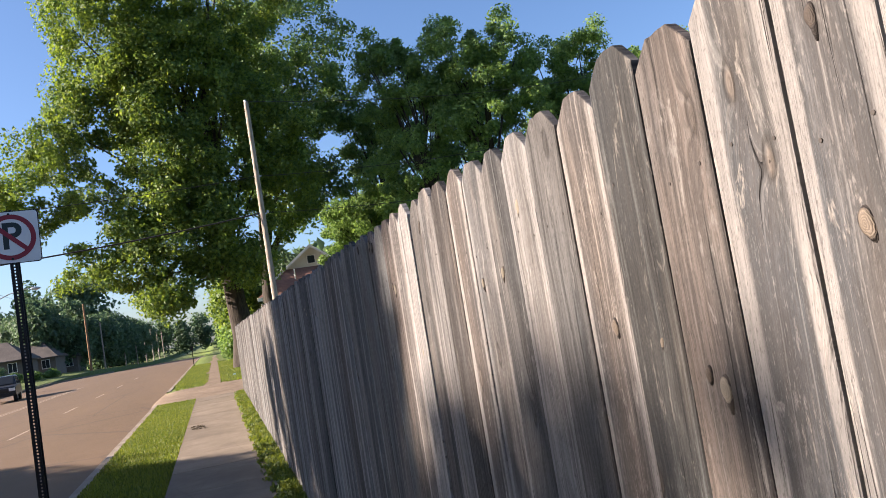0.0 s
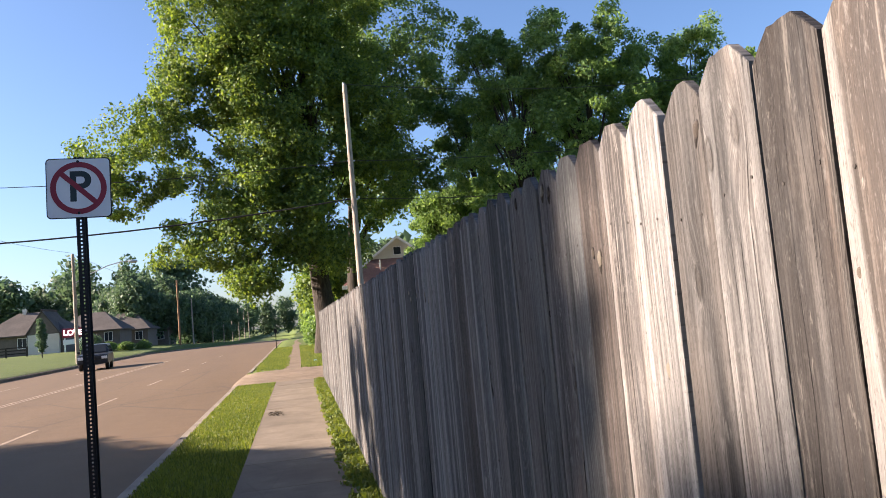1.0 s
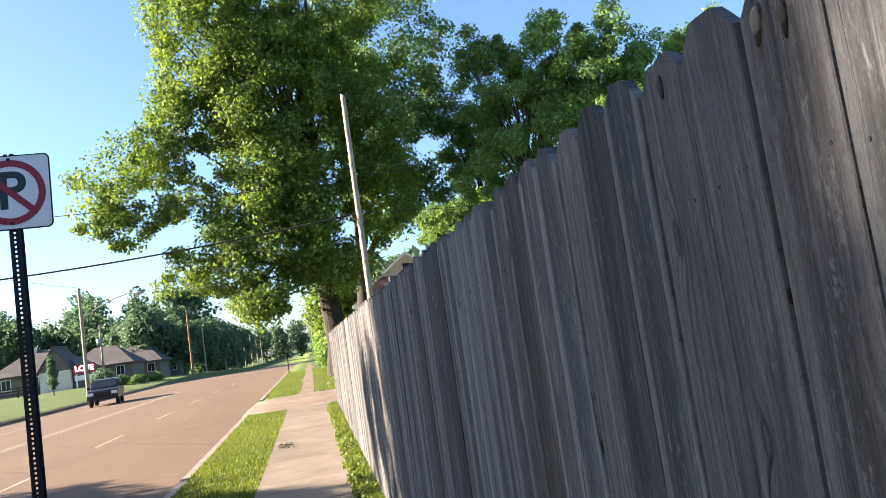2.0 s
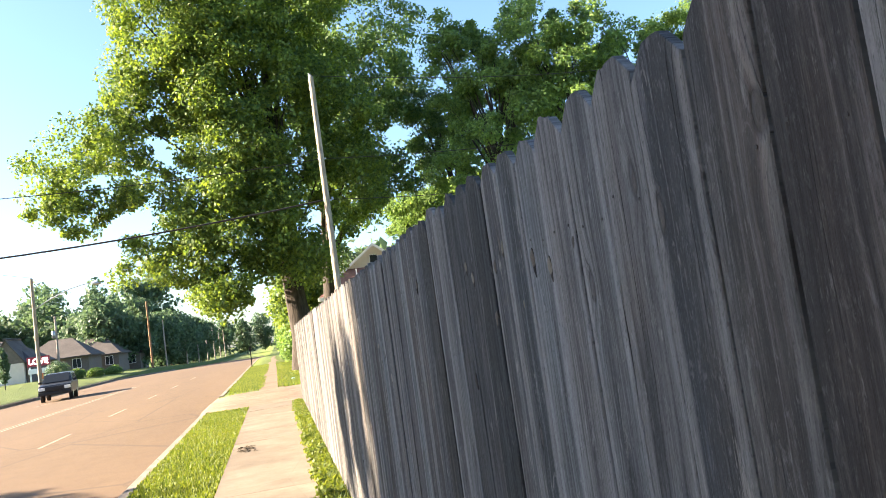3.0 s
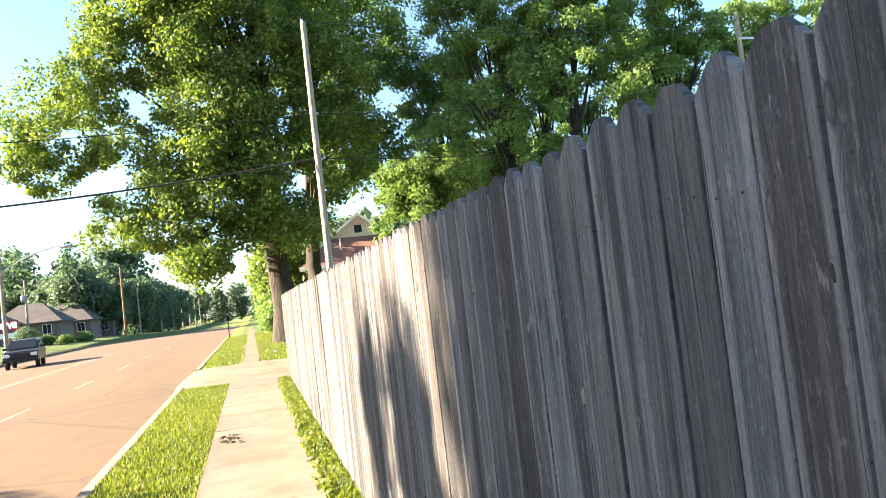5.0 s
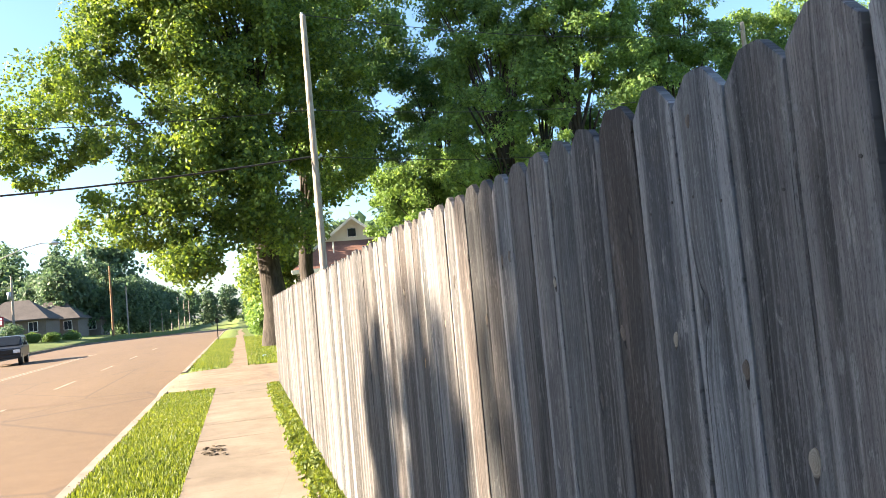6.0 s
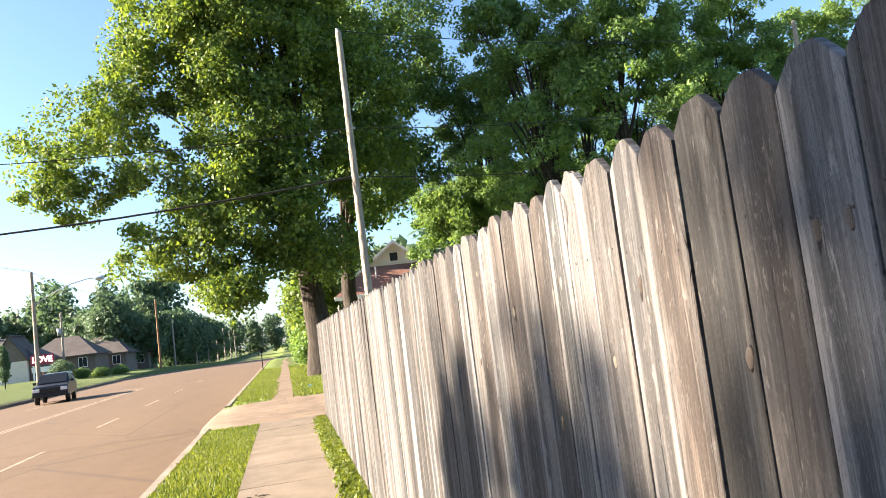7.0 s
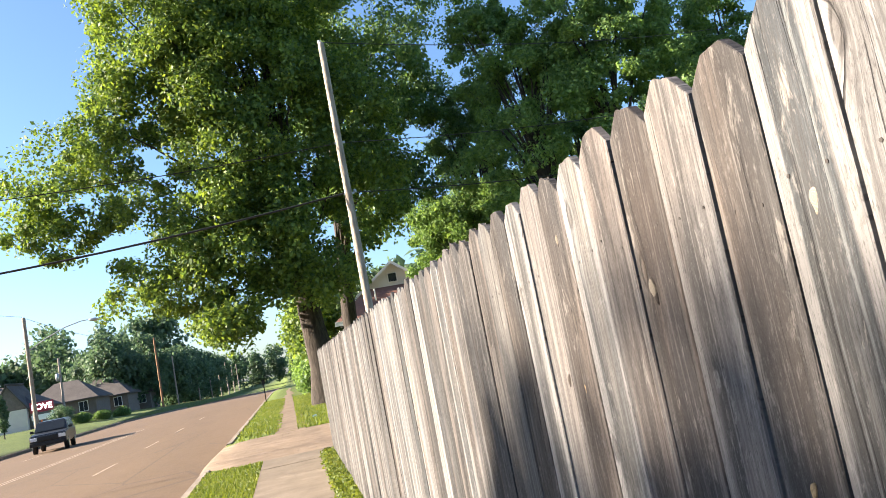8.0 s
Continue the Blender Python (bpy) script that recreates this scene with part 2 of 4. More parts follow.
def foliage(name, lite, dark, trans=0.35):
    m = Mat(name, 0.55, 0.0, 0.3)
    r = m.island()
    n = m.noise(m.position(), 0.35, 3.0)
    c = m.mix(m.ramp(m.math("ADD", m.math("MULTIPLY", r, 0.6), m.math("MULTIPLY", n, 0.5)), (0.3, 0.0), (0.75, 1.0)), dark, lite)
    m.color(c)
    t = m.n.new("ShaderNodeBsdfTranslucent")
    m.put(m.hsv(c, 0.48, 1.15, 1.5), t.inputs["Color"])
    mixer = m.n.new("ShaderNodeMixShader")
    mixer.inputs[0].default_value = trans
    m.l.new(m.b.outputs[0], mixer.inputs[1])
    m.l.new(t.outputs[0], mixer.inputs[2])
    m.l.new(mixer.outputs[0], m.n["Material Output"].inputs["Surface"])
    return m.m


def bark(name, a=(0.02, 0.016, 0.013), b=(0.07, 0.057, 0.045)):
    m = Mat(name, 0.9)
    p = m.scaled(m.coords(), (5.0, 5.0, 0.9))
    n = m.noise(p, 2.2, 5.0, 0.65)
    m.color(m.ramp(n, (0.32, a), (0.68, b)))
    m.bump(n, 0.9, 0.05)
    return m.m


def asphalt():
    m = Mat("worn_tan_asphalt", 0.85)
    p = m.position()
    big = m.noise(m.scaled(p, (1.0, 0.12, 1.0)), 0.45, 4.0)
    mid = m.noise(p, 2.5, 5.0, 0.65)
    fine = m.noise(p, 90.0, 2.0, 0.7)
    c = m.ramp(m.math("ADD", m.math("MULTIPLY", big, 0.6), m.math("MULTIPLY", mid, 0.4)), (0.32, (0.08, 0.05, 0.027)), (0.68, (0.128, 0.081, 0.044)))
    c = m.mix(m.math("MULTIPLY", m.ramp(fine, (0.35, 0.0), (0.65, 1.0)), 0.35), c, (0.19, 0.138, 0.09))
    c = m.mix(m.ramp(m.voronoi(m.scaled(p, (0.3, 0.16, 1.0)), 1.0, "DISTANCE_TO_EDGE"), (0.0, 0.55), (0.012, 0.0)), c, (0.06, 0.045, 0.035))
    m.color(c).bump(fine, 0.4, 0.006)
    return m.m


def concrete(name, a, b, scale=1.6):
    m = Mat(name, 0.88)
    p = m.position()
    n, f = m.noise(p, scale, 6.0, 0.65), m.noise(p, 60.0, 2.0, 0.7)
    r = m.random()
    c = m.ramp(n, (0.3, a), (0.7, b))
    c = m.mix(m.math("MULTIPLY", m.ramp(f, (0.6, 0.0), (0.7, 1.0)), 0.4), c, tuple(v * 0.45 for v in a))
    c = m.mix(m.math("MULTIPLY", m.ramp(m.noise(p, 0.55, 5.0, 0.7), (0.42, 1.0), (0.55, 0.0)), 0.35), c, tuple(v * 0.62 for v in a))
    c = m.mix(m.ramp(m.voronoi(m.scaled(p, (0.9, 0.45, 1.0)), 1.0, "DISTANCE_TO_EDGE"), (0.0, 0.22), (0.006, 0.0)), c, tuple(v * 0.4 for v in a))
    c = m.hsv(c, 0.5, 1.0, m.math("ADD", 0.9, m.math("MULTIPLY", r, 0.2)))
    m.color(c).bump(m.math("ADD", n, m.math("MULTIPLY", f, 0.3)), 0.35, 0.01)
    return m.m


def turf():
    m = Mat("grass_soil", 0.9)
    p = m.position()
    n, f = m.noise(p, 0.5, 5.0), m.noise(p, 14.0, 4.0, 0.75)
    c = m.ramp(n, (0.3, (0.075, 0.112, 0.018)), (0.7, (0.125, 0.165, 0.026)))
    c = m.mix(m.math("MULTIPLY", m.ramp(f, (0.42, 1.0), (0.6, 0.0)), 0.6), c, (0.05, 0.07, 0.018))
    m.color(c).bump(f, 0.9, 0.06)
    return m.m


WOOD = weathered_wood()
LEAF_MAPLE = foliage("maple_leaf", (0.17, 0.245, 0.05), (0.062, 0.112, 0.032), 0.4)
LEAF_DARK = foliage("dark_leaf", (0.145, 0.23, 0.065), (0.07, 0.135, 0.045))
LEAF_BRIGHT = foliage("bright_leaf", (0.175, 0.275, 0.075), (0.085, 0.155, 0.05), 0.42)
# Far leaf green, paler and bluer: aerial haze is mixed into the colour.
LEAF_HAZED = foliage("hazed_far_leaf", (0.10, 0.16, 0.08), (0.058, 0.10, 0.06))
BLADE = foliage("grass_blade", (0.155, 0.195, 0.04), (0.07, 0.11, 0.022), 0.4)
# Bark's default colours are darkened to carry the crown's shade on the trunk.
BARK = bark("shaded_maple_bark")
POLE = bark("pole_wood", (0.2, 0.165, 0.13), (0.42, 0.36, 0.30))
POLE_BROWN = bark("brown_pole_wood", (0.15, 0.085, 0.045), (0.28, 0.17, 0.09))
ASPHALT = asphalt()
PAVING = concrete("sidewalk_concrete", (0.14, 0.113, 0.082), (0.215, 0.176, 0.132))
KERB = concrete("kerb_concrete", (0.17, 0.142, 0.112), (0.27, 0.23, 0.185))
DIRT = concrete("dusty_apron", (0.15, 0.108, 0.072), (0.235, 0.178, 0.125), 2.6)
TURF = turf()
DARK_STEEL = plain("dark_steel", (0.028, 0.029, 0.032), 0.45, 0.6)
GALV = plain("galvanised_steel", (0.45, 0.46, 0.47), 0.4, 0.7)
SIGN_WHITE = plain("sign_white", (0.72, 0.73, 0.76), 0.35, 0.0, 0.05)
SIGN_RED = plain("sign_red", (0.27, 0.035, 0.055), 0.4, 0.0, 0.08)
SIGN_BLACK = plain("sign_black", (0.03, 0.045, 0.05), 0.4, 0.0, 0.08)
PAINT = plain("lane_paint", (0.27, 0.21, 0.155), 0.85, 0.0, 0.45, 3.0)
WIRE = plain("cable_black", (0.02, 0.02, 0.02), 0.6)


# ---- ground ----
def rise(y):
    """Height of the road's line above the near pavement: level, then a slow fall past a crest."""
    return 0.0 if y < 92 else -0.014 * (min(y, 230) - 92)


ROAD_L, ROAD_R, ROAD_Z = -16.4, -1.88, -0.10


def land(x, y):
    z = rise(y)
    if ROAD_L - 0.02 < x < ROAD_R + 0.02:
        return z + ROAD_Z - 0.08
    if x < ROAD_L:
        return z + min(0.75, 0.02 + 0.07 * (ROAD_L - x)) + 0.6 * max(0.0, min(1.0, (y - 90) / 30))
    return z - 0.012 + (0.03 * min(x - 2, 12) if x > 2 else 0)


def sheet(name, xs, ys, height, mat):
    verts = [(x, y, height(x, y)) for y in ys for x in xs]
    w = len(xs)
    faces = [(j * w + i, j * w + i + 1, (j + 1) * w + i + 1, (j + 1) * w + i) for j in range(len(ys) - 1) for i in range(w - 1)]
    return new(name, smooth(mesh_of(name, verts, faces, mat)))


YS = [-2500, -600, -150, -40, -10, 0, 10, 20, 30, 40, 45, 50, 60, 70, 80, 90, 100, 110, 120, 130, 140, 150, 165, 190, 220, 300, 600, 1200, 2500]
XS = [-2500, -900, -300, -120, -60, -40, -32, -28, -24, -21, -19, -17.5, ROAD_L - 0.03, ROAD_L, -9, ROAD_R, ROAD_R + 0.03, -0.7, 0.5, 0.8, 2, 5, 9, 14, 25, 60, 200, 800, 2500]
tagged(sheet("ground", XS, YS, land, TURF), "green mown grass and soil reaching to the horizon", "ground", kind="structure")
tagged(sheet("road", [ROAD_L, -13, -9.2, -5.5, ROAD_R], [y for y in YS if -160 < y < 230], lambda x, y: rise(y) + ROAD_Z - 0.012 * abs(x + 9.2) / 7 * 2, ASPHALT), "wide tan sun-bleached asphalt road", "road", kind="structure")


def kerb_line(name, x0, x1, y0, y1, top):
    bm = bmesh.new()
    ys = [y0] + [y for y in range(-40, 141, 10) if y0 + 1 < y < y1 - 1] + [y1]
    rows = []
    for y in ys:
        z = rise(y)
        rows.append([bm.verts.new((x, y, z + h)) for x, h in ((x0, -0.3), (x0, top - 0.015), (x0 + 0.015, top), (x1 - 0.015, top), (x1, top - 0.015), (x1, -0.3))])
    for a, b in zip(rows, rows[1:]):
        for n in range(5):
            bm.faces.new((a[n], b[n], b[n + 1], a[n + 1]))
    bm.faces.new(rows[0])
    bm.faces.new(rows[-1][::-1])
    bmesh.ops.recalc_face_normals(bm, faces=bm.faces)
    return tagged(new(name, bm_mesh(name, bm, KERB)), "worn pale concrete kerb along the road edge", "kerb", kind="structure")


kerb_line("kerb_1", ROAD_R, ROAD_R + 0.15, -40, 25.5, 0.015)
kerb_line("kerb_2", ROAD_R, ROAD_R + 0.15, 31.6, 140, 0.015)
kerb_line("kerb_3", ROAD_L - 0.15, ROAD_L, -40, 140, 0.06)
rows = []
for y, flare in ((24.98, 0.0), (25.6, 0.1), (26.4, 0.16), (27.4, 0.2), (29.4, 0.2), (30.6, 0.12), (31.6, 0.0)):
    rows += [(ROAD_R - 0.03 - flare, y, ROAD_Z - 0.035), (ROAD_R - 0.01, y, -0.012 if flare else -0.03), (-1.2, y, 0.004), (-0.7, y, 0.006), (0.48, y, 0.006), (1.6, y, 0.0)]
apron = new("driveway_apron", smooth(mesh_of("driveway_apron", rows, [(j * 6 + i, j * 6 + i + 1, j * 6 + i + 7, j * 6 + i + 6) for j in range(6) for i in range(5)], DIRT)))
tagged(apron, "dusty tan concrete driveway apron with grit", "driveway", kind="structure")
pr = rng(17)
rows = []
for k in range(60):
    y = 31.6 + 1.1 * k
    mid = -0.12 + 0.10 * math.sin(k * 0.37) + 0.05 * math.sin(k * 1.1)
    wide = max(0.14, 0.5 - 0.007 * k)
    rows += [(mid - wide + pr.uniform(-0.1, 0.08), y, rise(y) + 0.004), (mid, y, rise(y) + 0.012), (mid + wide + pr.uniform(-0.08, 0.1), y, rise(y) + 0.004)]
path = new("dirt_path", smooth(mesh_of("dirt_path", rows, [(j * 3 + i, j * 3 + i + 1, j * 3 + i + 4, j * 3 + i + 3) for j in range(59) for i in range(2)], DIRT)))
tagged(path, "narrow dusty worn footpath beyond the driveway", "path", kind="structure")

# ---- lane marks ----
for y0, y1, x, w in [(16.5, 19.5, -5.55, 0.1), (24, 27, -5.55, 0.1), (32, 35, -5.55, 0.1), (40, 43, -5.55, 0.1), (48, 51, -5.55, 0.1), (58, 61, -5.55, 0.1), (8, 60, -9.1, 0.1), (8, 60, -9.35, 0.1), (26, 29, -12.9, 0.1), (38, 41, -12.9, 0.1), (50, 53, -12.9, 0.1)]:
    bm = bmesh.new()
    n = max(1, int((y1 - y0) / 4))
    for i in range(n):
        a, b = y0 + (y1 - y0) * i / n, y0 + (y1 - y0) * (i + 1) / n
        zl = ROAD_Z + 0.004 - 0.012 * abs(x + 9.2) / 7 * 2
        bm.faces.new([bm.verts.new(v) for v in ((x, a, rise(a) + zl), (x + w, a, rise(a) + zl), (x + w, b, rise(b) + zl), (x, b, rise(b) + zl))])
    tagged(new("lane_mark", bm_mesh("lane_mark", bm, PAINT)), "faded worn pale lane line on the road", "lane mark", "road markings", "structure")

# ---- trees ----
def leaves(centres, radii, per, size, r, droop=0.25):
    """Folded leaf blades scattered over clumps: arrays of vertices and triangles."""
    c = np.repeat(centres, per, axis=0)
    rad = np.repeat(radii, per)[:, None]
    d = r.normal(size=(len(c), 3))
    d /= np.linalg.norm(d, axis=1)[:, None]
    off = d * (r.random((len(c), 1)) ** 0.45) * rad * np.array([1.15, 1.15, 0.85])
    p = c + off
    n = d * 0.8 + r.normal(size=(len(c), 3)) * 0.7 + [0, 0, 0.5]
    n /= np.linalg.norm(n, axis=1)[:, None]
    a = np.cross(n, r.normal(size=(len(c), 3)))
    a /= np.linalg.norm(a, axis=1)[:, None]
    a[:, 2] -= droop
    b = np.cross(n, a)
    s = (size * (0.6 + 0.8 * r.random((len(c), 1))))
    v = np.stack([p - a * s * 0.5, p + b * s * 0.32 + n * s * 0.08, p + a * s * 0.5, p - b * s * 0.32 + n * s * 0.08], 1).reshape(-1, 3)
    k = np.arange(len(c))[:, None] * 4
    f = np.concatenate([k + [0, 1, 2], k + [0, 2, 3]], 0)
    return v, f


def tree(name, base, height, girth, lobes, leaf, label, seed, size=0.22, per=330, clump=1.1, bark_mat=None, limbs=True, count=26, group=""):
    """A trunk with limbs and a crown of leaf clumps. lobes: centre, radii and number of clumps, from the trunk's foot."""
    r = rng(seed)
    t = thing(name, label, "tree", base, group=group)
    cs, top = [], 0.62 * height
    for cx, cy, cz, rx, ry, rz, n in lobes:
        d = r.normal(size=(n, 3))
        d /= np.linalg.norm(d, axis=1)[:, None]
        cs.append(np.array([cx, cy, cz]) + d * (0.35 + 0.65 * r.random((n, 1)) ** 0.5) * [rx, ry, rz])
    c = np.concatenate(cs)
    c = c[c[:, 2] > 0.6]
    radii = clump * (0.55 + 0.8 * r.random(len(c)))
    zs = np.linspace(-0.15, top, 9)
    bend = np.stack([0.02 * height * np.sin(zs / height * 4 + seed), 0.02 * height * np.cos(zs / height * 3 + seed) - 0.02 * height * math.cos(seed), zs], 1)
    bend[:2, :2] = 0
    w = girth * np.array([1.75, 1.25, 1.02, 0.95, 0.88, 0.78, 0.62, 0.45, 0.28])
    tv, tf = tube(bend, w, 14)
    ang = np.tile(np.linspace(0, 2 * np.pi, 14, endpoint=False), 9)
    lob = 1 + 0.08 * np.sin(ang * 5 + seed)
    mid = np.repeat(bend, 14, axis=0)
    tv = mid + (tv - mid) * lob[:, None]
    part("trunk", smooth(mesh_np("trunk", tv, tf, bark_mat or BARK)), None, t, "rough grey-brown bark, darkened for crown shade")
    if limbs:
        pick = r.permutation(len(c))[: min(len(c), count)]
        for i in pick:
            h = min(top * 0.98, max(0.22 * height, c[i][2] * (0.35 + 0.35 * r.random())))
            a = np.array([np.interp(h, zs, bend[:, 0]), np.interp(h, zs, bend[:, 1]), h])
            s = np.linspace(0, 1, 6)[:, None]
            line = a + (c[i] - a) * s + np.array([0, 0, 1.0]) * (np.sin(s * np.pi) * 0.10 * np.linalg.norm(c[i] - a)) + r.normal(size=(6, 3)) * 0.12 * s
            far = np.linalg.norm(c[i] - a)
            v, f = tube(line, np.linspace(0.03 + 0.012 * far, 0.012, 6) * (girth / 0.4) ** 0.4, 5)
            part("limb", smooth(mesh_np("limb", v, f, bark_mat or BARK)), None, t)
    v, f = leaves(c, radii, per, size, r)
    part("crown", mesh_np("crown", v, f, leaf), None, t)
    return t


tree("maple_tree", (1.7, 44.0, 0.0), 23, 0.52,
     [(-1.5, -1.0, 13.0, 4.6, 3.6, 6.5, 256), (-4.6, -1.6, 17.8, 3.3, 3.0, 4.8, 148), (-9.4, -1.0, 11.6, 2.9, 2.4, 2.7, 46), (-10.4, -1.0, 9.2, 2.1, 1.7, 1.5, 18), (-7.0, -1.2, 6.4, 1.7, 1.6, 1.5, 9), (-3.6, -2.6, 3.9, 1.5, 1.0, 0.7, 10), (-6.6, -1.5, 14.0, 1.8, 1.8, 1.8, 30), (-6.4, -1.6, 9.4, 1.9, 1.9, 1.3, 18), (-2.6, -3.2, 7.8, 3.4, 2.0, 2.6, 84), (0.5, -1.5, 20.5, 4.5, 3.5, 3.8, 135), (-4.9, -1.5, 6.2, 2.2, 1.8, 1.9, 26), (-1.6, -3.6, 14.5, 2.6, 1.0, 4.4, 80), (3.0, -1.0, 12.0, 2.4, 3.0, 5.6, 108), (0.0, -2.5, 5.6, 2.4, 1.8, 1.3, 35), (-3.2, -3.0, 4.3, 1.6, 1.2, 0.9, 16)],
     LEAF_MAPLE, "tall leafy maple with sunlit yellow-green crown beside the footpath", 3, size=0.17, per=215, clump=0.72, count=48)
tree("dark_tree", (4.2, 52.0, 0.1), 25, 0.4,
     [(2.3, -1, 18.5, 5.2, 4.0, 6.5, 135), (2.2, -1, 11.0, 3.0, 3.0, 3.0, 44)], LEAF_DARK, "tall dark green shade tree behind the house", 5, size=0.21, per=300, clump=0.95)
for i, (x, y, h, g, leaf) in enumerate([(12.6, 41.0, 17.2, 0.22, LEAF_BRIGHT), (14.5, 47.0, 9.5, 0.16, LEAF_BRIGHT), (16.0, 38.5, 16.6, 0.24, LEAF_BRIGHT), (22.0, 40.0, 16.2, 0.24, LEAF_BRIGHT), (28.5, 40.5, 15.5, 0.24, LEAF_BRIGHT), (36, 43, 16, 0.26, LEAF_BRIGHT), (10.6, 47.5, 9.0, 0.16, LEAF_BRIGHT), (13, 52, 17, 0.3, LEAF_DARK), (20, 52, 17, 0.3, LEAF_DARK), (29, 54, 17, 0.3, LEAF_DARK)]):
    tree("yard_tree", (x, y, 0.25), h, g, [(0, 0, h * 0.55, 3.6, 3.2, h * 0.34, 120), (0.9, -0.4, h * 0.86, 1.9, 1.9, h * 0.16, 42), (-1.6, 0.2, h * 0.82, 1.6, 1.6, h * 0.17, 42)], leaf, "slender green yard tree with feathery top behind the fence", 20 + i, size=0.15, per=260, clump=0.56, count=40, group="trees behind the fence")
# the tree over the road whose shade falls on the fence
tree("street_tree", (-20.5, 10.8, 0.3), 15, 0.3, [(0, 2.6, 6.4, 2.6, 6.4, 2.0, 260), (0, 0.6, 8.2, 1.8, 4.6, 0.5, 150), (0, -2.3, 11.2, 2.2, 1.05, 2.0, 280), (0, -0.45, 11.2, 2.0, 0.45, 1.6, 36), (0, 0.85, 11.2, 1.6, 0.28, 1.7, 70), (0, 2.5, 9.9, 1.2, 0.75, 0.35, 5), (0, 3.95, 10.3, 0.8, 0.15, 0.8, 4), (0, -5.2, 9.6, 1.4, 1.1, 0.5, 34)], LEAF_DARK, "leafy street tree shading the road and the fence", 41, size=0.2, per=190, clump=0.6, group="street trees")
# A further tree, never in view, added to cut ambient light on the fence.
for x, y in [(-21.5, -7.5)]:
    tree("street_tree", (x, y, 0.4), 15, 0.3, [(0, 0, 8.5, 4.2, 4.2, 5.5, 130)], LEAF_DARK, "unseen leafy tree added across the road to block sky light", int(50 + y), size=0.3, per=220, clump=1.1, group="street trees")

for x, y, h in [(2.4, 66, 9), (3.0, 78, 9.5), (2.6, 94, 10), (3.5, 112, 10)]:
    tree("roadside_tree", (x, y, rise(y)), h, 0.14, [(0, 0, h * 0.55, 2.0, 2.6, h * 0.38, 46)], LEAF_MAPLE, "bright green young tree along the footpath", int(y), size=0.3, per=180, clump=0.9, group="trees along the footpath")
for x, y, h, leaf in [(-25.5, 136, 13, LEAF_DARK), (-22.5, 143, 12.5, LEAF_DARK), (-30, 142, 11, LEAF_HAZED), (-20.5, 154, 11.5, LEAF_DARK), (-19.8, 164, 11, LEAF_DARK), (-19.8, 176, 11.5, LEAF_DARK), (-19.8, 190, 12, LEAF_DARK), (-19.8, 206, 12, LEAF_DARK), (-19.8, 224, 12, LEAF_DARK), (-20, 246, 13, LEAF_DARK)]:
    tree("verge_tree", (x, y, land(x, y)), h, 0.22, [(0, 0, h * 0.47, 3.6, 5.2, h * 0.46, 120)], LEAF_HAZED, "rounded green tree on the far side of the road", int(y), size=0.5, per=110, clump=1.3, group="trees across the road")


def woods(name, spots, height, label, seed):
    """A far belt of trees as one mass of leaf clumps."""
    r = rng(seed)
    cs = []
    for x, y in spots:
        h = height * (0.7 + 0.5 * r.random())
        d = r.normal(size=(44, 3))
        d /= np.linalg.norm(d, axis=1)[:, None]
        cs.append(np.array([x, y, land(x, y) + h * 0.5]) + d * [4.5, 4.5, h * 0.48] * (0.4 + 0.6 * r.random((44, 1))))
    c = np.concatenate(cs)
    v, f = leaves(c, 1.8 + 1.3 * r.random(len(c)), 60, 1.0, r)
    return tagged(new(name, mesh_np(name, v, f, LEAF_HAZED)), label, "woods", kind="stuff")


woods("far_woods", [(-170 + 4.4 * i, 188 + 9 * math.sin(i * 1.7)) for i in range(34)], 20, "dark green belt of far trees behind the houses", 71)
woods("distant_woods", [(-60 + 8 * i, 330 + 10 * math.sin(i * 2.1)) for i in range(16)], 14, "belt of trees at the end of the road, haze in its leaf colour", 72)
# The next three belts are unseen, added to keep sky light off the fence.
woods("street_woods", [(-27 + 3 * math.sin(i * 1.9), -66 + 4.2 * i) for i in range(20)], 6.5, "unseen green tree belt added to block low western sky light", 74)
woods("corner_woods", [(-23 + 2.5 * math.sin(i * 2.3), -66 + 4.0 * i) for i in range(15)], 14, "unseen tall trees added to deepen the shade on the fence", 76)
woods("back_woods", [(-22 + 6 * i, -34 + 4 * math.sin(i * 2.7)) for i in range(5)], 13, "unseen green trees added to block sky light from behind", 75)
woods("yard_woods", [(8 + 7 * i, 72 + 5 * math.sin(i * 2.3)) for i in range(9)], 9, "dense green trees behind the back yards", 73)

# ---- fence ----
FENCE_X, PITCH, FIRST_EDGE = 0.71, 0.1345, 1.15


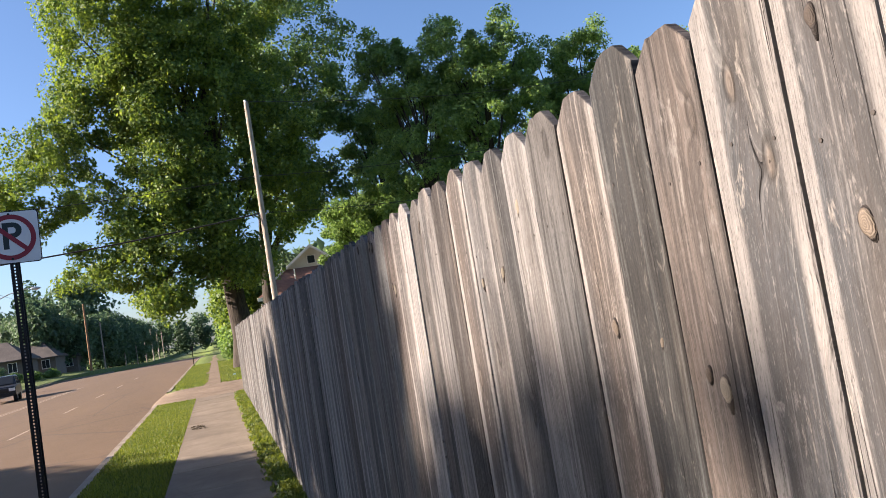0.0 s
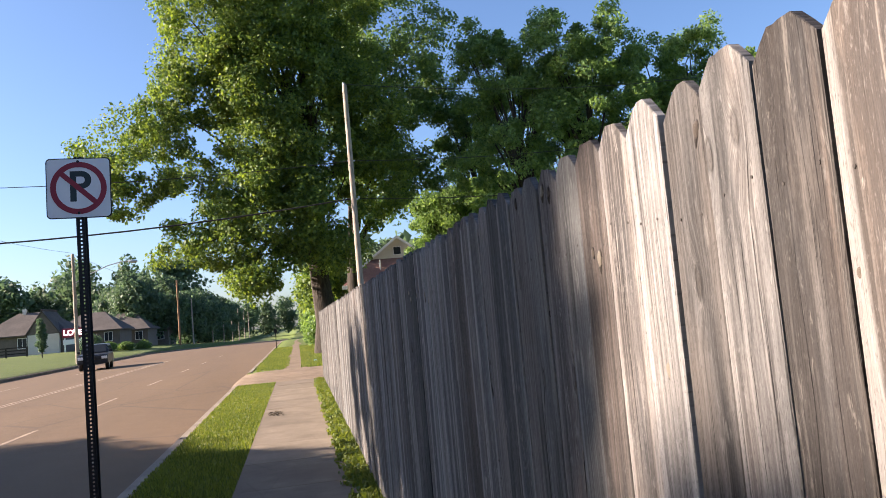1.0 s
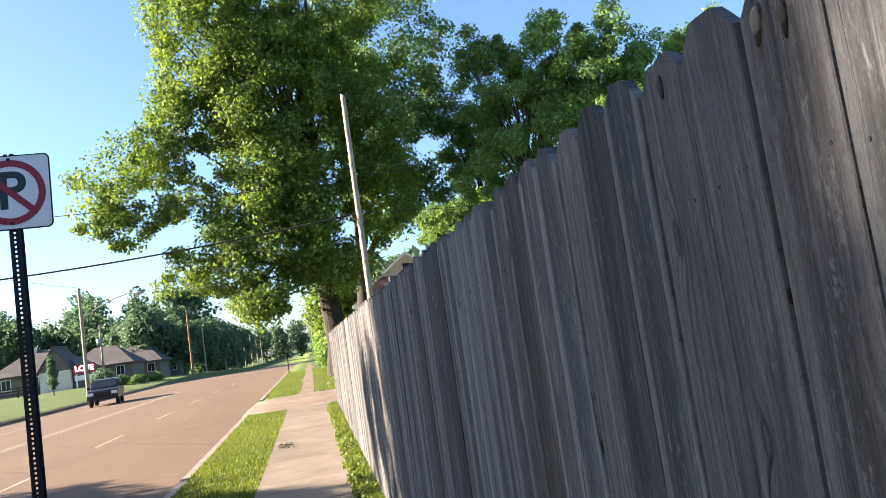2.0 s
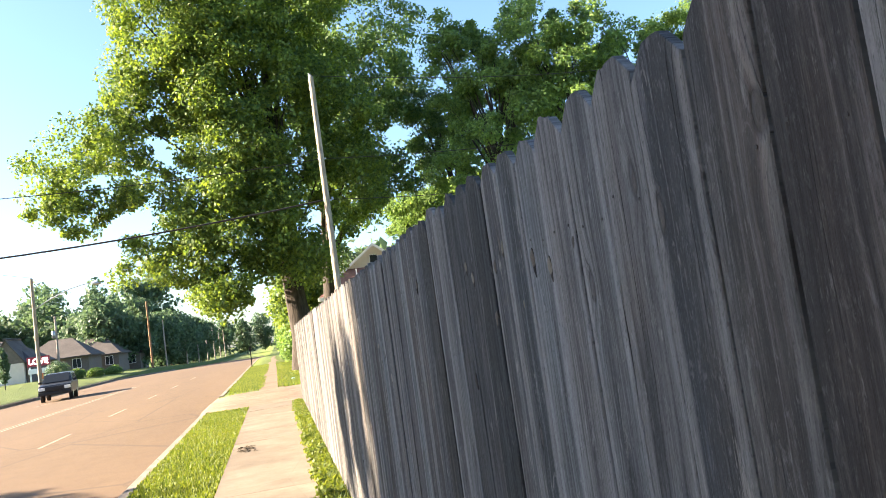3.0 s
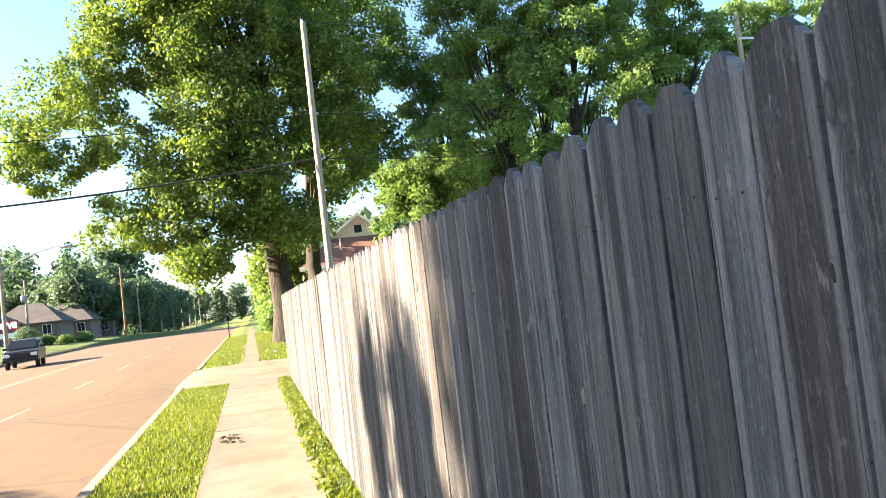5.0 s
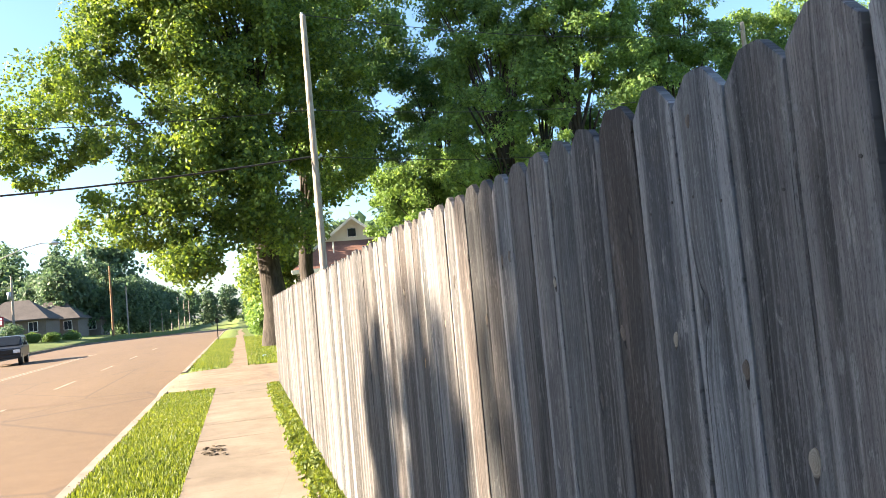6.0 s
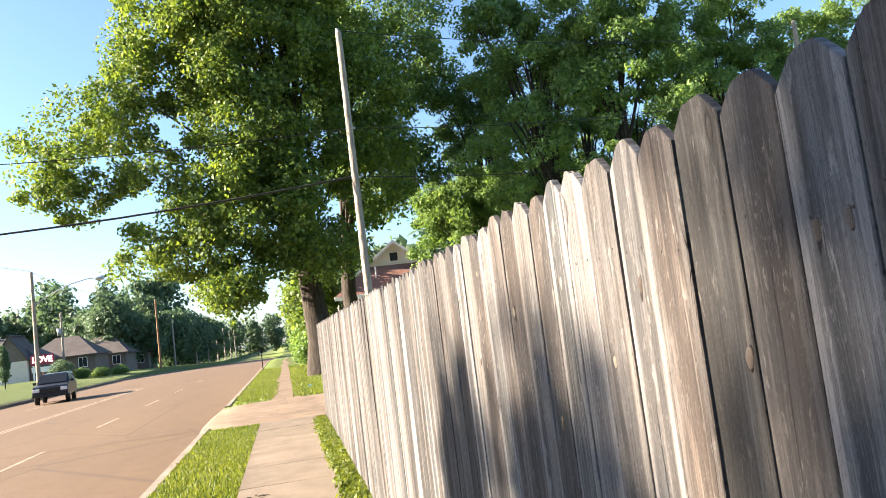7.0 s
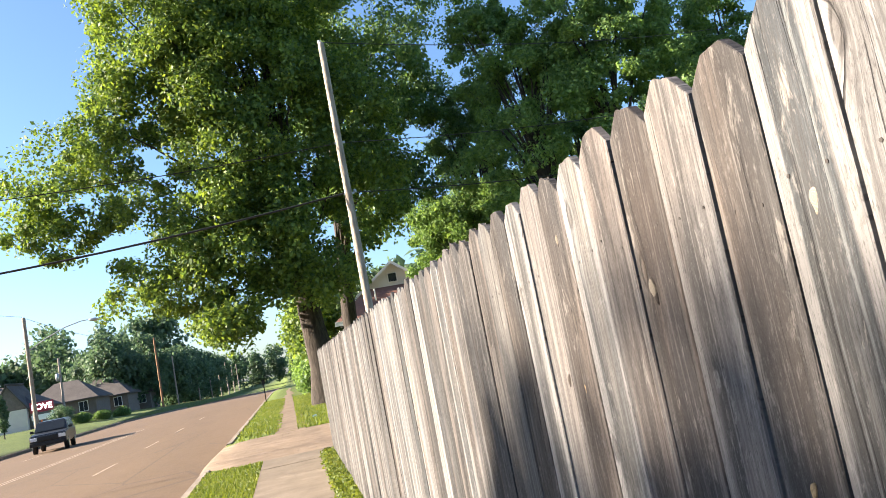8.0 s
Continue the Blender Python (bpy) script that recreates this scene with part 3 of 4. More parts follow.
def picket_mesh(seed):
    """A dog-eared board, cupped and slightly bowed, its front face at x = 0, with nail heads."""
    r = rng(seed)
    half, thick, ear = 0.0649 - 0.0017 * r.random(), 0.016, 0.034 + 0.008 * r.random()
    cup, tilt = r.uniform(-0.003, 0.002), r.uniform(-0.0015, 0.0015)
    across = np.array([-1, -0.965, -0.5, 0, 0.5, 0.965, 1.0])
    zs = [0.0, 0.35, 0.7, 1.05, 1.4, 1.7, 1.915 - ear, 1.915 - ear * 0.45, 1.915]
    verts, ring = [], 14
    top_jit = r.uniform(-0.006, 0.006, 2)
    for i, z in enumerate(zs):
        w = half * (1 + 0.006 * math.sin(z * 3 + seed))
        shrink = (0, 0, 0, 0, 0, 0, 0, ear * 0.55, ear * 1.05)[i]
        bow = 0.0016 * math.sin(z * 1.6 + seed * 2.1)
        for side in (0, 1):
            for u in across if side == 0 else across[::-1]:
                y = u * (w - shrink) + 0.0008 * math.sin(z * 5 + seed)
                d = bow + cup * (1 - u * u) + tilt * u + (0.0022 if abs(u) == 1 else 0.0) + r.uniform(-0.0004, 0.0004)
                verts.append((d if side == 0 else d * 0.5 + thick, y, z + (top_jit[int(u > 0)] if i > 5 else 0)))
    faces = []
    for i in range(len(zs) - 1):
        for k in range(ring):
            a, b = i * ring + k, i * ring + (k + 1) % ring
            faces.append((a, a + ring, b + ring, b))
    last = (len(zs) - 1) * ring
    faces.append(tuple(range(last, last + ring)))
    faces.append(tuple(range(ring))[::-1])
    marks = [0] * len(faces)
    for z in (0.32, 1.0, 1.71):
        for y in (-0.036, 0.034):
            n, y, zz = len(verts), y + r.uniform(-0.008, 0.008), z + r.uniform(-0.015, 0.015)
            d = 0.0016 * math.sin(zz * 1.6 + seed * 2.1) + cup * (1 - (y / half) ** 2) + tilt * y / half - 0.0012
            verts += [(d + (0.0 if k < 6 else 0.004), y + 0.0027 * math.cos(k * math.pi / 3), zz + 0.0027 * math.sin(k * math.pi / 3)) for k in range(12)]
            faces.append(tuple(n + k for k in range(6))[::-1])
            faces += [(n + k, n + (k + 1) % 6, n + 6 + (k + 1) % 6, n + 6 + k) for k in range(6)]
            marks += [1] * 7
    me = mesh_of("picket", verts, faces, WOOD, NAIL)
    me.polygons.foreach_set("material_index", marks)
    me.update()
    me["shape"] = (half, cup, tilt, float(seed))
    return me


NAIL = plain("dull_nail", (0.06, 0.052, 0.047), 0.55, 0.5)
fence = thing("privacy_fence", "weathered grey-brown dog-eared wooden privacy fence", "fence", (FENCE_X, 0, 0))
picket_kinds = [picket_mesh(s) for s in range(16)]
r, boards = rng(8), []
for i in range(228):
    y = FIRST_EDGE + PITCH * (i - 34.5)
    if y > 24.05:
        break
    kind = picket_kinds[int(r.integers(16))]
    ob = part("picket", kind, None, fence)
    boards.append(ob)
    ob.matrix_basis = pose(r.uniform(-0.0014, 0.0014), y + r.uniform(-0.001, 0.001), 0.03 + r.uniform(-0.01, 0.012), r.uniform(-0.08, 0.08), r.uniform(-0.1, 0.1), r.uniform(-0.35, 0.35))


def knot_material(name, low, high, rim):
    m = Mat(name, 0.75)
    x, y, z = m.split(m.coords())
    rad = m.math("SQRT", m.math("ADD", m.math("MULTIPLY", y, y), m.math("MULTIPLY", m.math("MULTIPLY", z, z), 0.42)))
    rad = m.math("ADD", rad, m.math("MULTIPLY", m.math("SUBTRACT", m.noise(m.coords(), 90.0, 3.0), 0.5), 0.008))
    rings = m.math("MULTIPLY_ADD", m.math("SINE", m.math("MULTIPLY", rad, 2600.0)), 0.5, 0.5)
    inner = m.mix(m.random(), low, high)
    c = m.mix(m.math("MULTIPLY", rings, 0.4), inner, tuple(v * 0.6 for v in low))
    c = m.mix(m.ramp(m.math("MULTIPLY", rad, 70.0), (0.72, 0.0), (0.9, 1.0)), c, rim)
    m.color(c).bump(rings, 0.4, 0.002)
    return m.m


def knot_mesh(name, tail, mat, n=18):
    """A low oval lump, 18 mm to the side, with a pointed tail below where tail is over zero."""
    verts, faces = [], []
    for k, (rr, d) in enumerate(((0.0, -0.0035), (0.35, -0.0033), (0.7, -0.0022), (1.0, 0.0), (1.06, 0.006))):
        for a in np.linspace(0, 2 * np.pi, n, endpoint=False):
            zz = math.sin(a) * 0.022
            drop = tail * max(0.0, -math.sin(a)) ** 12
            wob = 1 + 0.12 * math.sin(3 * a + 1.0)
            verts.append((d * (0.3 if tail > 0.03 else 1.0) if d < 0 else d, rr * 0.013 * math.cos(a) * wob, rr * (zz * wob - drop)))
    for k in range(4):
        for i in range(n):
            a, b = k * n + i, k * n + (i + 1) % n
            faces.append((a, a + n, b + n, b))
    return smooth(mesh_of(name, verts, faces, mat))


KNOT, BARE = knot_material("wood_knot", (0.05, 0.04, 0.033), (0.16, 0.13, 0.10), (0.022, 0.018, 0.016)), plain("bare_yellow_wood", (0.30, 0.215, 0.11), 0.8, 0.0, 0.6, 70.0)
PALE_KNOT = knot_material("pale_wood_knot", (0.15, 0.13, 0.10), (0.30, 0.26, 0.20), (0.05, 0.042, 0.035))
knot_kinds = [knot_mesh("knot", 0.0, KNOT), knot_mesh("knot", 0.02, KNOT), knot_mesh("pale_knot", 0.012, PALE_KNOT), knot_mesh("scar", 0.04, BARE)]
# along the fence, height, size
KNOTS = [(1.076, 1.635, 1.0), (1.094, 1.853, 0.8), (1.372, 1.475, 0.7), (1.471, 1.518, 0.5), (1.601, 1.541, 0.9), (1.769, 1.709, 0.9), (2.359, 1.62, 0.9), (2.653, 1.861, 0.9), (3.113, 1.713, 0.7), (3.36, 1.884, 0.8), (3.446, 1.578, 1.4), (3.516, 1.571, 1.3), (3.64, 1.90, 0.9), (4.881, 1.859, 1.2), (5.069, 1.712, 1.3), (5.287, 1.706, 1.2), (5.563, 1.715, 1.0), (5.596, 1.595, 1.2), (5.882, 1.431, 1.2), (6.315, 1.807, 1.3), (6.367, 1.828, 1.2), (6.564, 1.745, 1.1), (6.672, 1.609, 0.8), (7.626, 1.477, 1.0), (7.698, 1.865, 0.8), (8.008, 1.522, 1.1), (8.585, 1.714, 1.0), (8.642, 1.707, 1.0), (8.825, 1.542, 1.1), (9.021, 1.862, 0.9), (9.067, 1.875, 1.1), (9.15, 1.675, 1.1), (10.468, 1.498, 0.9)]
PALE_KNOTS = [(1.343, 1.456, 1.1), (1.908, 1.794, 1.0), (2.045, 1.67, 0.8), (2.178, 1.656, 0.7), (2.824, 1.485, 1.0), (3.082, 1.698, 1.1), (3.403, 1.895, 1.0), (5.187, 1.682, 1.1), (5.387, 1.62, 0.7), (5.482, 1.752, 1.0), (5.768, 1.704, 1.0), (5.82, 1.739, 0.9), (7.507, 1.365, 1.3), (7.799, 1.517, 0.9), (8.285, 1.632, 0.8), (9.311, 1.526, 0.9), (9.558, 1.712, 1.3), (9.982, 1.655, 1.0), (10.359, 1.801, 0.7)]
SCARS = [(1.154, 1.44, 0.7), (1.194, 1.482, 0.35), (2.447, 1.672, 0.4), (2.91, 1.731, 0.45), (9.092, 1.631, 0.5), (9.691, 1.369, 0.6), (10.376, 1.485, 0.5)]
for n, (y, z, size) in enumerate(KNOTS + PALE_KNOTS + SCARS):
    board = min(boards, key=lambda b: abs(b.matrix_basis.translation.y - y))
    half, cup, tilt, seed = board.data["shape"]
    off = board.matrix_basis.translation
    u, zz = max(-0.8, min(0.8, (y - off.y) / half)), z - off.z
    deep = off.x + 0.0016 * math.sin(zz * 1.6 + seed * 2.1) + cup * (1 - u * u) + tilt * u
    bare, pale = n >= len(KNOTS) + len(PALE_KNOTS), n >= len(KNOTS)
    word = "torn yellow bare wood" if bare else "pale ringed knot" if pale else "dark ringed knot"
    ob = part("scar" if bare else "knot", knot_kinds[3 if bare else 2 if pale else n % 2], None, fence, word)
    ob.matrix_basis = pose(deep + 0.0008, off.y + u * half, z, n * 7 % 25 - 12) @ Matrix.Diagonal((1, size * 0.74, size * 0.86, 1))
for z in (0.3, 0.98, 1.65):
    rail = part("rail", box((0.022, -3.6, z - 0.045), (0.06, 24.08, z + 0.045), 0.004), WOOD, fence)
for i in range(12):
    part("post", box((0.062, -3.4 + 2.44 * i, -0.05), (0.15, -3.31 + 2.44 * i, 1.85), 0.005), WOOD, fence)
side = thing("side_fence", "weathered wooden fence running back from the street", "fence", (FENCE_X + 0.16, 24.0, 0))
for i in range(60):
    ob = part("picket", picket_kinds[i % 16], None, side)
    ob.matrix_basis = pose(0.07 + PITCH * i, 0.05, 0.03, 0, 0, 90 + r.uniform(-1, 1))
part("rail", box((0, 0, 1.6), (7.9, 0.03, 1.69), 0.004), WOOD, side)

# ---- no parking sign ----
sign = thing("no_parking_sign", "square white no-parking sign on a dark perforated steel post", "street sign", (-1.285, 7.05, 0))
bm = bmesh.new()
for i in range(115):
    z = -0.05 + 0.0254 * i
    add_box(bm, (-0.0055, 0.01, z + 0.0115), (0.0055, 0.0135, z + 0.0254))
for x in (-0.0215, 0.0055):
    add_box(bm, (x, 0.01, -0.1), (x + 0.016, 0.0135, 2.88))
add_box(bm, (-0.0245, 0.01, -0.1), (-0.0215, 0.04, 2.88))
add_box(bm, (0.0215, 0.01, -0.1), (0.0245, 0.04, 2.88))
add_box(bm, (-0.036, 0.037, -0.1), (-0.0245, 0.04, 2.88))
add_box(bm, (0.0245, 0.037, -0.1), (0.036, 0.04, 2.88))
part("post", bm, DARK_STEEL, sign, "dark perforated steel channel post")


def rounded_plate(half, radius, y0, y1, steps=6):
    bm = bmesh.new()
    pts = []
    for cx, cz, a0 in ((1, 1, 0), (-1, 1, 90), (-1, -1, 180), (1, -1, 270)):
        for k in range(steps + 1):
            a = radians(a0 + 90 * k / steps)
            pts.append((cx * (half - radius) + radius * math.cos(a), cz * (half - radius) + radius * math.sin(a)))
    f = bm.faces.new([bm.verts.new((x, y0, z)) for x, z in pts])
    made = bmesh.ops.extrude_face_region(bm, geom=[f])["geom"]
    for v in made:
        if isinstance(v, bmesh.types.BMVert):
            v.co.y = y1
    bmesh.ops.recalc_face_normals(bm, faces=bm.faces)
    return bm


plate = part("plate", rounded_plate(0.205, 0.03, 0.004, 0.0, 6), DARK_STEEL, sign, "square plate with a dark rim")
plate.matrix_basis = pose(0, 0.004, 2.665, 0, 1.0, 0)
part("face", rounded_plate(0.198, 0.026, -0.0005, -0.0025), SIGN_WHITE, plate, "white reflective face")


def ring_mesh(r0, r1, y0, y1, n=48):
    bm = bmesh.new()
    rows = [[bm.verts.new((rr * math.cos(a), y, rr * math.sin(a))) for a in np.linspace(0, 2 * np.pi, n, endpoint=False)] for rr, y in ((r0, y0), (r0, y1), (r1, y1), (r1, y0))]
    for a, b in zip(rows, rows[1:] + rows[:1]):
        for k in range(n):
            bm.faces.new((a[k], a[(k + 1) % n], b[(k + 1) % n], b[k]))
    bmesh.ops.recalc_face_normals(bm, faces=bm.faces)
    return bm


part("ring", ring_mesh(0.142, 0.178, -0.003, -0.0055), SIGN_RED, plate, "red prohibition ring")
bm = box((-0.155, -0.006, -0.017), (0.155, -0.0032, 0.017))
bmesh.ops.rotate(bm, verts=bm.verts, cent=(0, 0, 0), matrix=Matrix.Rotation(radians(43), 3, "Y"))
part("slash", bm, SIGN_RED, plate, "red diagonal bar")
text = bpy.data.curves.new("letter", "FONT")
text.body, text.size, text.align_x, text.align_y, text.extrude, text.offset = "P", 0.285, "CENTER", "CENTER", 0.0004, 0.006
tmp = new("letter_source", text)
me = bpy.data.meshes.new_from_object(tmp)
bpy.data.objects.remove(tmp)
me.materials.clear()
me.materials.append(SIGN_BLACK)
letter = part("letter", me, None, plate, "black capital P")
letter.matrix_basis = pose(0.005, -0.0031, 0.0, 90, 0, 0)
for z in (0.18, -0.17):
    bolt = part("bolt", ring_mesh(0.001, 0.009, -0.003, -0.009, 10), DARK_STEEL, plate)
    bolt.matrix_basis = pose(0, 0, z)

# ---- poles and wires ----
def pole(name, at, top, r0, mat, label, lean=(0, 0)):
    t = thing(name, label, "utility pole", at)
    zs = np.linspace(-0.2, top - at[2], 8)
    pts = np.stack([lean[0] * zs / zs[-1], lean[1] * zs / zs[-1], zs], 1)
    v, f = tube(pts, np.linspace(r0, r0 * 0.72, 8), 14)
    me = mesh_np("shaft", v, f, mat)
    part("shaft", smooth(me), None, t)
    bm = bmesh.new()
    bmesh.ops.create_cone(bm, cap_ends=True, segments=14, radius1=r0 * 0.72, radius2=r0 * 0.45, depth=0.06)
    bmesh.ops.translate(bm, verts=bm.verts, vec=(lean[0], lean[1], zs[-1] + 0.03))
    part("cap", bm, mat, t)
    return t


def insulator(parent, at):
    v, f = tube([(at[0], at[1], at[2] + z) for z in (0, 0.03, 0.05, 0.09, 0.1)], (0.03, 0.05, 0.035, 0.045, 0.01), 10)
    return part("insulator", smooth(mesh_np("insulator", v, f, GALV)), None, parent, "grey insulator")


yard_pole = pole("utility_pole", (2.32, 27.95, 0), 9.80, 0.115, POLE, "pale weathered wooden utility pole behind the fence", (-0.03, 0))
for z in (5.75, 7.1):
    bm = box((-0.13, -0.03, z), (0.13, 0.03, z + 0.05), 0.004)
    part("bracket", bm, GALV, yard_pole, "galvanised cable bracket")
insulator(yard_pole, (-0.06, 0, 9.82))
insulator(yard_pole, (0.16, 0, 5.78))
far_pole = pole("utility_pole", (23.7, 37.0, 0.3), 13.1, 0.14, POLE, "pale wooden utility pole in front of the yard trees")
part("crossarm", box((-0.1, -0.1, 11.5), (0.75, 0.0, 11.6), 0.01), GALV, far_pole, "grey bracket arm")
lamp_pole = pole("street_lamp", (-17.4, 68.2, land(-17.4, 68.2)), 8.95, 0.16, POLE, "tall grey pole with a curved street lamp arm")
v, f = tube([(0.05, 0, 6.5), (1.2, 0, 7.15), (2.6, 0, 7.75), (3.7, 0, 8.0), (4.4, 0, 8.02)], (0.045, 0.042, 0.04, 0.035, 0.03), 8)
arm = part("arm", smooth(mesh_np("arm", v, f, GALV)), None, lamp_pole, "grey curved arm")
v, f = tube([(4.2, 0, 8.0), (4.35, 0, 7.98), (4.7, 0, 7.96), (4.95, 0, 7.96)], (0.03, 0.12, 0.14, 0.04), 10)
part("lamp_head", smooth(mesh_np("lamp_head", v, f, GALV)), None, arm, "grey cobra-head lamp, unlit")
wood_pole = pole("utility_pole", (-17.2, 122, land(-17.2, 122)), 9.9, 0.17, POLE_BROWN, "brown wooden utility pole on the far verge")
verge_pole = pole("utility_pole", (-17.2, 137, land(-17.2, 137)), 7.6, 0.13, POLE, "grey pole on the far verge")
house_pole = pole("utility_pole", (-26.5, 110, land(-26.5, 110)), 8.6, 0.16, POLE, "grey wooden pole with a transformer by the houses")
v, f = tube([(-0.3, 0, 5.0), (-0.3, 0, 5.05), (-0.3, 0, 5.9), (-0.3, 0, 5.95)], (0.05, 0.26, 0.26, 0.05), 12)
part("transformer", smooth(mesh_np("transformer", v, f, GALV)), None, house_pole, "grey drum transformer")
for i in range(6):
    pole("utility_pole", (-17.0, 165 + 24 * i, -0.2 + land(-17, 165 + 24 * i)), 8.0, 0.15, POLE, "distant pole along the road")


def wire(a, b, sag, radius=0.012):
    s = np.linspace(0, 1, 20)[:, None]
    pts = np.array(a) * (1 - s) + np.array(b) * s - np.array([0, 0, 1.0]) * 4 * sag * s * (1 - s)
    v, f = tube(pts, np.full(20, radius), 5)
    return tagged(new("overhead_wire", mesh_np("overhead_wire", v, f, WIRE)), "thin black overhead wire slung between poles", "wire", "overhead wires")


wire((2.3, 27.95, 9.85), (23.7, 37.0, 12.8), 0.5)
wire((2.4, 27.95, 7.12), (23.7, 37.0, 10.2), 0.5)
wire((2.4, 27.95, 5.8), (23.7, 37.0, 8.2), 0.6)
wire((2.2, 27.95, 5.8), (-26, 29.3, 6.2), 0.9, 0.028)
wire((2.2, 27.95, 7.12), (-27, 26.5, 8.5), 1.0)
wire((-17.2, 122, 9.4), (-26.5, 110, 6.6), 0.5)
wire((-26.5, 110, 6.6), (-60, 106, 8.0), 0.8)
wire((-17.6, 68.2, 9.1), (-17.2, 122, 9.7), 0.8)
wire((-17.6, 68.2, 9.1), (-19, 18, 9.3), 0.7)

# ---- houses ----
BRICK = plain("grey_brick", (0.15, 0.125, 0.105), 0.85, 0.0, 0.25, 3.0)
SIDING = plain("cream_siding", (0.62, 0.58, 0.50), 0.7, 0.0, 0.06, 2.0)
WHITE_TRIM = plain("white_trim", (0.78, 0.77, 0.74), 0.5, 0.0, 0.05)
GLASS_DARK = plain("dark_window_glass", (0.03, 0.035, 0.04), 0.1)


def shingles(name, a, b):
    m = Mat(name, 0.9)
    p = m.position()
    n = m.noise(p, 0.6, 4.0)
    f = m.noise(m.scaled(p, (5.0, 5.0, 14.0)), 1.4, 2.0, 0.7)
    m.color(m.ramp(m.math("ADD", m.math("MULTIPLY", n, 0.5), m.math("MULTIPLY", f, 0.5)), (0.35, a), (0.65, b))).bump(f, 0.6, 0.03)
    return m.m


ROOF_GREY = shingles("grey_shingles", (0.06, 0.053, 0.048), (0.115, 0.10, 0.09))
ROOF_RED = shingles("red_brown_shingles", (0.15, 0.075, 0.055), (0.26, 0.14, 0.105))
ROOF_PALE = shingles("pale_grey_shingles", (0.17, 0.165, 0.145), (0.26, 0.25, 0.225))


def hip_roof(w, d, z0, z1, ridge, over=0.45, thick=0.16):
    """A hipped roof over a w by d plan, ridge along x."""
    bm = bmesh.new()
    lo = [bm.verts.new((sx * (w / 2 + over), sy * (d / 2 + over), z0 - thick)) for sx, sy in ((-1, -1), (1, -1), (1, 1), (-1, 1))]
    mid = [bm.verts.new((sx * (w / 2 + over), sy * (d / 2 + over), z0)) for sx, sy in ((-1, -1), (1, -1), (1, 1), (-1, 1))]
    a, b = bm.verts.new((-ridge / 2, 0, z1)), bm.verts.new((ridge / 2, 0, z1))
    bm.faces.new(lo[::-1])
    for k in range(4):
        bm.faces.new((lo[k], lo[(k + 1) % 4], mid[(k + 1) % 4], mid[k]))
    bm.faces.new((mid[0], mid[1], b, a))
    bm.faces.new((mid[1], mid[2], b))
    bm.faces.new((mid[2], mid[3], a, b))
    bm.faces.new((mid[3], mid[0], a))
    return bm


def window(parent, x, y, z, w, h):
    win = part("window", box((x - w / 2, y - 0.03, z), (x + w / 2, y + 0.02, z + h)), GLASS_DARK, parent, "dark glass window with white frame")
    bm = bmesh.new()
    for lo, hi in (((x - w / 2 - 0.07, z - 0.07), (x + w / 2 + 0.07, z)), ((x - w / 2 - 0.07, z + h), (x + w / 2 + 0.07, z + h + 0.07)), ((x - w / 2 - 0.07, z), (x - w / 2, z + h)), ((x + w / 2, z), (x + w / 2 + 0.07, z + h)), ((x - 0.02, z), (x + 0.02, z + h))):
        add_box(bm, (lo[0], y - 0.06, lo[1]), (hi[0], y + 0.01, hi[1]))
    part("window_frame", bm, WHITE_TRIM, win)


for x, y, w, d, z1, gable in [(-33.5, 110, 10, 9, 5.4, True), (-29.0, 122, 8.5, 8, 5.2, False), (-26.5, 132, 7.5, 8, 5.2, False), (-25.0, 143, 7, 8, 5.4, False)]:
    h = thing("brick_house", "single-storey grey brick house with hipped grey roof", "house", (x, y, land(x, y)), 0, "houses across the road")
    part("wall", box((-w / 2, -d / 2, -0.3), (w / 2, d / 2, 2.45)), BRICK, h)
    part("roof", hip_roof(w, d, 2.5, z1, w * 0.35), ROOF_GREY, h, "grey shingled hipped roof")
    for wx in (-w * 0.32, 0.0, w * 0.32):
        window(h, wx, -d / 2, 0.9, 1.0, 1.2)
    if gable:
        bm = bmesh.new()
        pts = [(0.6, 2.4), (4.6, 2.4), (2.6, 5.3)]
        f0 = [bm.verts.new((px, -d / 2 - 0.6, pz)) for px, pz in pts]
        f1 = [bm.verts.new((px, 0.5, pz)) for px, pz in pts]
        bm.faces.new(f0)
        bm.faces.new(f1[::-1])
        for k in range(3):
            bm.faces.new((f0[k], f1[k], f1[(k + 1) % 3], f0[(k + 1) % 3]))
        bmesh.ops.recalc_face_normals(bm, faces=bm.faces)
        part("gable", bm, BRICK, h, "grey front gable")
        part("porch_wall", box((0.8, -d / 2 - 0.58, -0.3), (4.4, -d / 2, 2.4)), SIDING, h)
        for sx in (-1, 1):
            bm = box((-0.25, -d / 2 - 0.8, -0.06), (3.6, 0.6, 0.06))
            bmesh.ops.rotate(bm, verts=bm.verts, cent=(0, 0, 0), matrix=Matrix.Rotation(radians(55.4), 3, "Y"))
            if sx < 0:
                bmesh.ops.scale(bm, verts=bm.verts, vec=(-1, 1, 1))
                bmesh.ops.reverse_faces(bm, faces=bm.faces)
            bmesh.ops.translate(bm, verts=bm.verts, vec=(2.6, 0, 5.3))
            part("gable_roof", bm, ROOF_GREY, h)
        part("chimney", box((-1.2, -0.3, 4.6), (-0.8, 0.1, 5.9)), SIDING, h)

